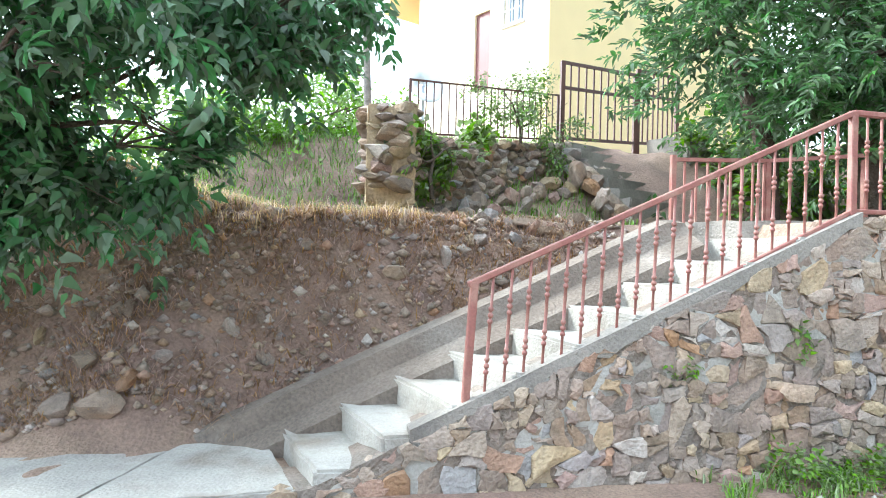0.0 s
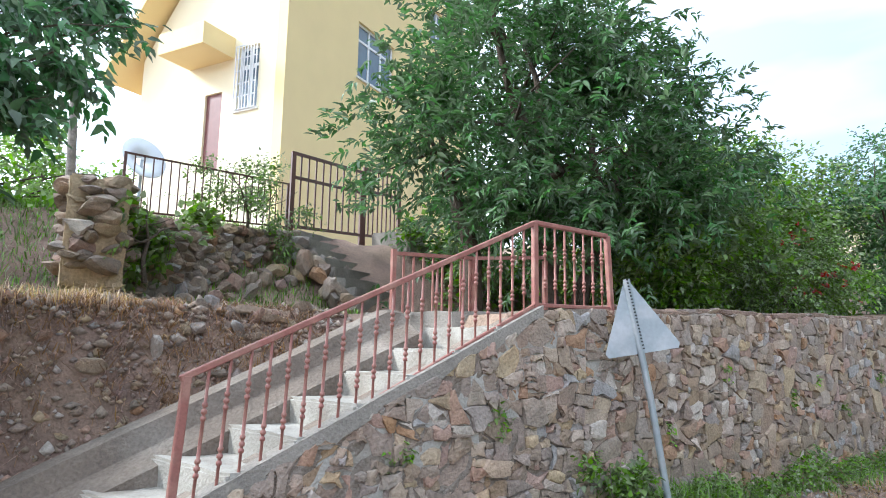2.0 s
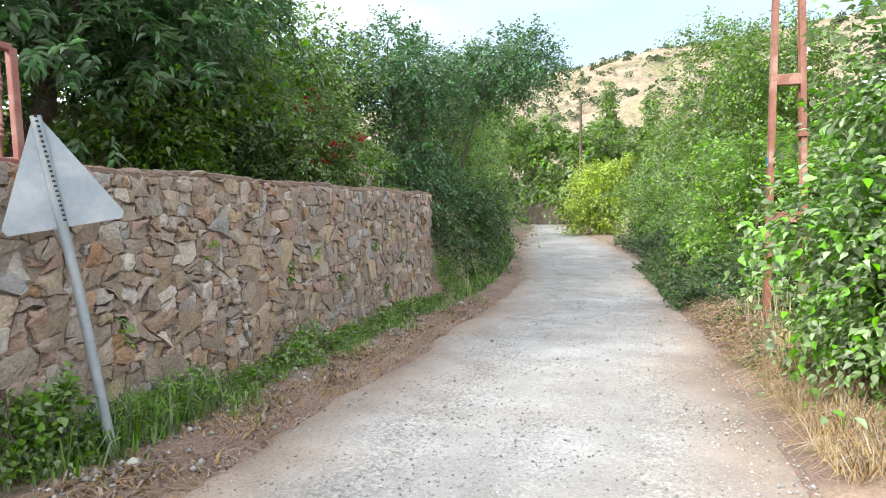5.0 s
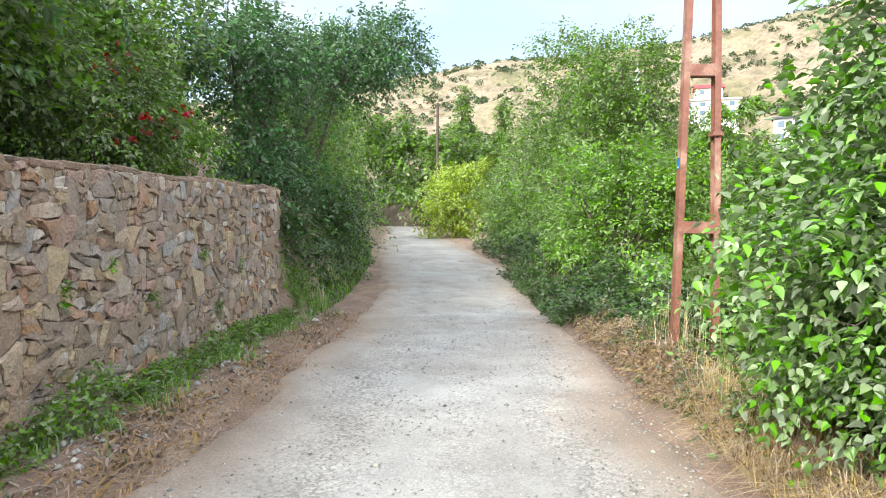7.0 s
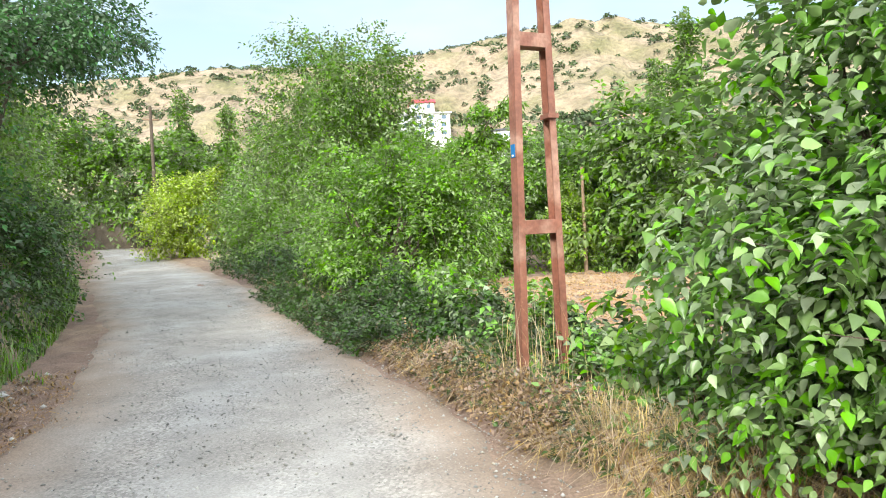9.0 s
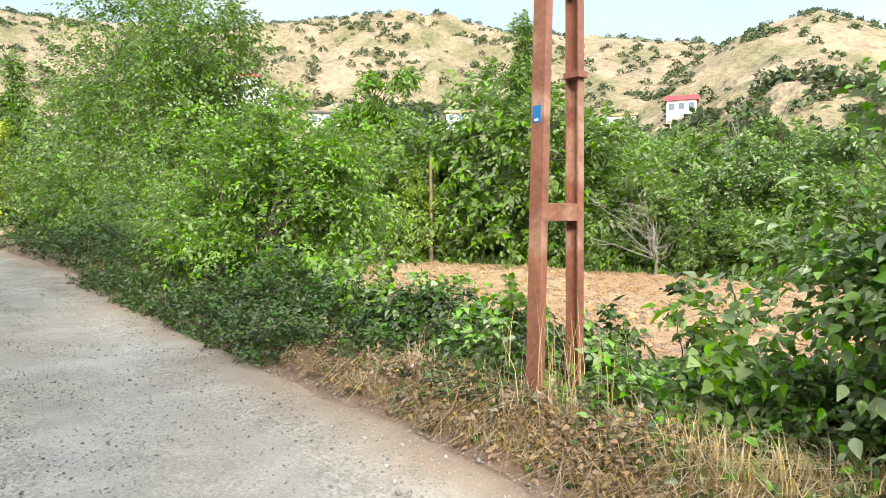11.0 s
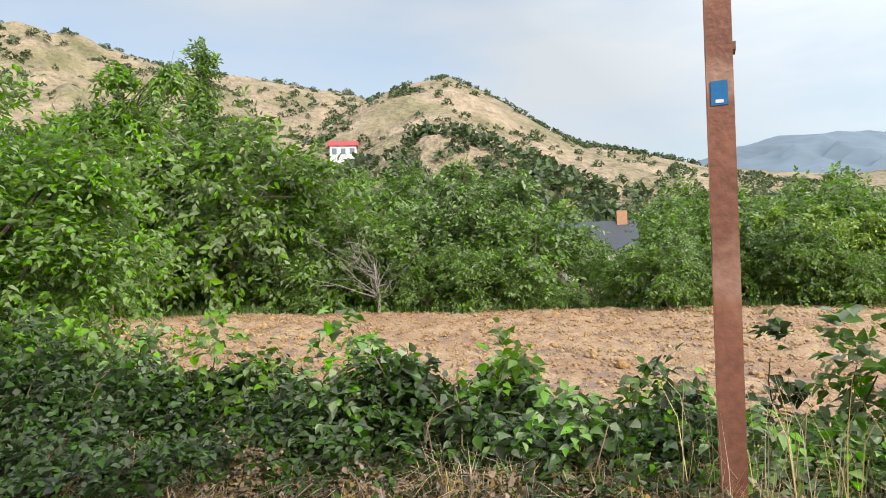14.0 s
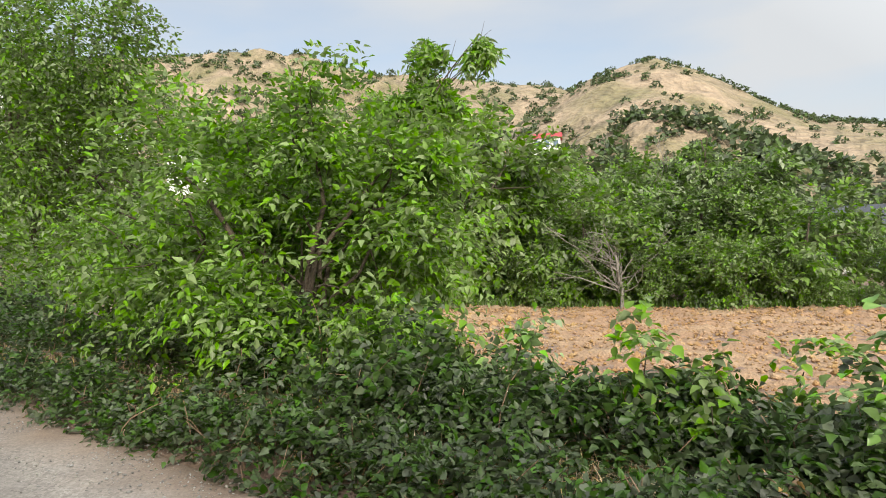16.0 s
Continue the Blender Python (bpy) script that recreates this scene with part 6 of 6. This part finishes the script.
blades("dry_verge", scatter(9000, lambda n: rng.uniform(5.5, 13.5, n), lambda x: -0.85 - np.abs(rng.normal(0, 0.35, len(x)))), 0.24, 1.5, 0.0035, L_DRY, label="dry yellow grass on the verge", category="grass")
blades("dry_verge", scatter(3500, lambda n: rng.uniform(13.0, 24, n), lambda x: road_mid(x) - 2.15 - np.abs(rng.normal(0, 0.3, len(x)))), 0.25, 1.0, 0.005, L_DRY, label="dry straw at the road's edge", category="grass")
blades("dead_stems", scatter(6000, lambda n: rng.uniform(5.5, 17, n), lambda x: -0.9 - np.abs(rng.normal(0, 0.4, len(x)))), 0.26, 1.7, 0.004, L_DRYB, label="tangled dead brown stems on the verge", category="grass")
blades("dry_tussocks", scatter(6500, lambda n: rng.uniform(7.2, 11.2, n), lambda x: -1.05 - np.abs(rng.normal(0, 0.28, len(x))), 0.0), 0.42, 0.9, 0.0032, L_DRY, label="golden dry grass tussocks round the pole", category="grass")
blades("tall_dry_stalks", scatter(80, lambda n: rng.normal(9.6, 0.35, n), lambda x: -1.25 + rng.normal(0, 0.22, len(x))), 0.95, 0.30, 0.0026, L_DRY, label="tall dry grass stalks round the pole", category="grass")
blades("bank_straw", scatter(30000, lambda n: rng.uniform(-4.5, 2.6, n), lambda x: rng.uniform(5.0, 6.6, len(x)), -0.4), 0.14, 1.7, 0.004, L_DRYB, label="dead brown straw on the bank", category="grass")
blades("bank_grass", scatter(30000, lambda n: rng.uniform(-5.5, 3.4, n), lambda x: rng.uniform(6.3, 10.5, len(x))), 0.14, 0.9, 0.006, L_GRASS, label="patchy grass on top of the bank", category="grass")
blades("bank_dry_grass", scatter(9000, lambda n: rng.uniform(-4.0, 0.9, n), lambda x: rng.uniform(5.9, 7.2, len(x)), 0.0), 0.20, 1.0, 0.005, L_DRY, label="tall dry grass at the top of the bank", category="grass")
blades("terrace_straw", scatter(6000, lambda n: rng.uniform(4.8, 13, n), lambda x: rng.uniform(4.15, 5.0, len(x))), 0.10, 1.6, 0.005, L_DRYB, label="dead straw on top of the wall", category="grass")
blades("field_margin", scatter(7000, lambda n: rng.uniform(2, 34, n), lambda x: field_edge(x) + rng.uniform(-1.3, 0.3, len(x))), 0.42, 0.7, 0.016, L_GRASS, label="green grass at the field's far margin", category="grass")
blades("road_straw", scatter(7000, lambda n: rng.uniform(3, 13, n), lambda x: 2.95 + rng.normal(0, 0.28, len(x))), 0.05, 3.0, 0.004, L_DRYB, label="flattened straw at the road's edge", category="grass")

blades("leaf_litter", scatter(5000, lambda n: rng.uniform(3, 14, n), lambda x: 3.1 + rng.normal(0, 0.22, len(x)), -0.2), 0.07, 3.2, 0.011, L_DEAD, label="dry leaves and twigs lying beside the road", category="litter")

# ivy tufts in the wall's joints
for k, (x, z) in enumerate(((7.8, 1.0), (8.4, 1.15), (3.3, 0.95), (4.3, 0.55), (10.2, 1.2), (5.4, 0.75), (9.1, 0.8), (6.4, 1.3), (11.3, 1.0), (2.4, 0.75), (10.6, 0.5))):
    n = 16
    p = np.stack([x + rng.normal(0, 0.05, n), np.full(n, WALL_Y - 0.03), z + rng.normal(0, 0.06, n)], 1)
    v, t = cluster_leaves(p, np.tile([0, -1.0, 0.2], (n, 1)), 3, 0.02, 0.055, 0.5, 0.6)
    child(new("wall_weed", mesh_np("wall_weed", v, t, L_BRIGHT if k % 2 else L_MID)), None)
    tagged(bpy.data.objects["wall_weed" if k == 0 else "wall_weed.%03d" % k], "small green weed rooted in a wall joint", "plant", "weeds in the stone wall", "stuff")
tree("wall_creeper", "green creeper at the foot of the stone wall", "plant", [(4.35, 3.68, 0.55, 0.3, 0.12, 0.28), (4.6, 3.64, 0.3, 0.25, 0.12, 0.2)], (4.4, 3.62, 0.0), L_MID, 150, 6, 0.05, 0.06, 0.008, wide=0.7)

# rocks on the bank, each lying on it
for k, (x, y, w, h, c) in enumerate(((1.1, 5.95, 0.17, 0.13, 1), (0.65, 5.62, 0.30, 0.16, 0), (0.95, 5.45, 0.18, 0.10, 1), (0.75, 5.3, 0.20, 0.12, 0), (1.45, 5.75, 0.26, 0.16, 0), (1.75, 5.85, 0.20, 0.14, 1), (-0.1, 5.3, 0.16, 0.12, 1), (0.05, 5.5, 0.14, 0.10, 0),
                                      (-1.55, 4.95, 0.34, 0.28, 0), (-1.85, 5.0, 0.30, 0.24, 1), (-1.75, 5.25, 0.28, 0.16, 1), (-1.2, 5.2, 0.16, 0.12, 0), (-0.85, 5.15, 0.15, 0.09, 1), (-2.3, 5.1, 0.18, 0.12, 0), (-0.5, 5.35, 0.12, 0.08, 0), (2.5, 6.0, 0.26, 0.18, 1), (1.9, 5.65, 0.16, 0.12, 0), (2.3, 5.7, 0.20, 0.14, 0), (-1.1, 5.5, 0.14, 0.1, 0), (0.3, 5.75, 0.16, 0.11, 0), (-2.05, 5.35, 0.16, 0.12, 0), (0.45, 5.25, 0.13, 0.08, 1))):
    o = tagged(new("rock", rocks[k % 6]), "pale angular rock lying on the bank" if c else "grey-brown rock half sunk in the bank", "rock", "rocks on the bank")
    o.matrix_basis = Matrix.LocRotScale((x, y, float(ground_z(x, y)) + h * 0.25), Euler((rng.uniform(-0.3, 0.3), rng.uniform(-0.3, 0.3), rng.uniform(0, 6))), (w * 1.15, w * 0.9, h * 1.1))
for k in range(84):
    x, y = rng.uniform(-2.8, 2.6), rng.uniform(4.95, 6.2)
    w = 0.07 + 0.19 * rng.uniform() ** 2
    o = tagged(new("rock", rocks[k % 6]), "rough brown stone lying in the straw of the bank", "rock", "rocks on the bank")
    o.matrix_basis = Matrix.LocRotScale((x, y, float(ground_z(x, y)) + w * 0.15), Euler(rng.uniform(0, 6, 3)), (w * 1.3, w * 0.9, w * 0.7))
for k, (x, y, z, a) in enumerate(((2.05, 5.95, 1.80, 0.1), (2.25, 5.90, 1.72, 0.3), (1.95, 5.86, 1.64, -0.1), (2.2, 5.84, 1.56, 0.2))):
    o = tagged(part("flat_stone", slab_bm([(-0.28, -0.13), (0.26, -0.16), (0.30, 0.14), (-0.22, 0.15)], -0.035, 0.035, 0.012), M_STONE), "flat slab in a dry-stacked pile at the bank's top", "rock", "stacked flat stones")
    o.matrix_basis = pose(x, y, z, 3, 4, math.degrees(a))

# clods of the field and small stones of the road and bank
def pebbles(name, pts, size, mat, label, cat):
    n = len(pts)
    base = np.array([(1, 0, 0.1), (-0.9, 0.2, 0), (0.1, 1, 0), (0, -0.95, 0.1), (0.1, 0, 0.75), (0, 0.1, -0.6)])
    f = np.array([(0, 2, 4), (2, 1, 4), (1, 3, 4), (3, 0, 4), (2, 0, 5), (1, 2, 5), (3, 1, 5), (0, 3, 5)])
    s = size * rng.lognormal(0, 0.45, n)
    a = rng.uniform(0, 6.28, n)
    j = base[None] * rng.uniform(0.6, 1.3, (n, 6, 3)) * s[:, None, None]
    x = j[..., 0] * np.cos(a)[:, None] - j[..., 1] * np.sin(a)[:, None]
    y = j[..., 0] * np.sin(a)[:, None] + j[..., 1] * np.cos(a)[:, None]
    v = np.stack([x, y, j[..., 2]], -1) + pts[:, None]
    t = (f[None] + (np.arange(n) * 6)[:, None, None]).reshape(-1, 3)
    return tagged(new(name, mesh_np(name, v.reshape(-1, 3), t, mat)), label, cat, kind="stuff")


n = 26000
x, u = 2.0 + 24 * rng.uniform(0, 1, n) ** 1.5, np.clip(np.concatenate([rng.normal(0.05, 0.22, n // 4), rng.normal(-0.8, 0.14, n // 4), rng.uniform(-1, 1, n - 2 * (n // 4))]), -0.99, 0.99)
pebbles("gravel", np.stack([x, road_mid(x) + u * 1.68, road_z(x) + 0.030], 1), 0.0062, M_GRAVEL, "loose grey gravel on the road", "gravel")
n = 6000
x, y = rng.uniform(-4.5, 3.0, n), rng.uniform(4.95, 6.6, n)
pebbles("bank_rubble", np.stack([x, y, ground_z(x, y) + 0.005], 1), 0.030, M_STONE, "small loose stones on the bank", "stones")
n = 700
x, y = rng.uniform(3, 14, n), 3.35 + rng.normal(0, 0.22, n)
pebbles("verge_stones", np.stack([x, y, ground_z(x, y) + 0.01], 1), 0.018, M_GRAVEL, "loose stones at the foot of the wall", "stones")
n = 17000
x = rng.uniform(2, 33, n)
y = -5.8 + rng.uniform(0, 1, n) * (field_edge(x) + 5.9)
pebbles("field_clods", np.stack([x, y, np.full(n, -0.955)], 1), 0.042, M_FIELD, "clods of dry ploughed soil", "soil")
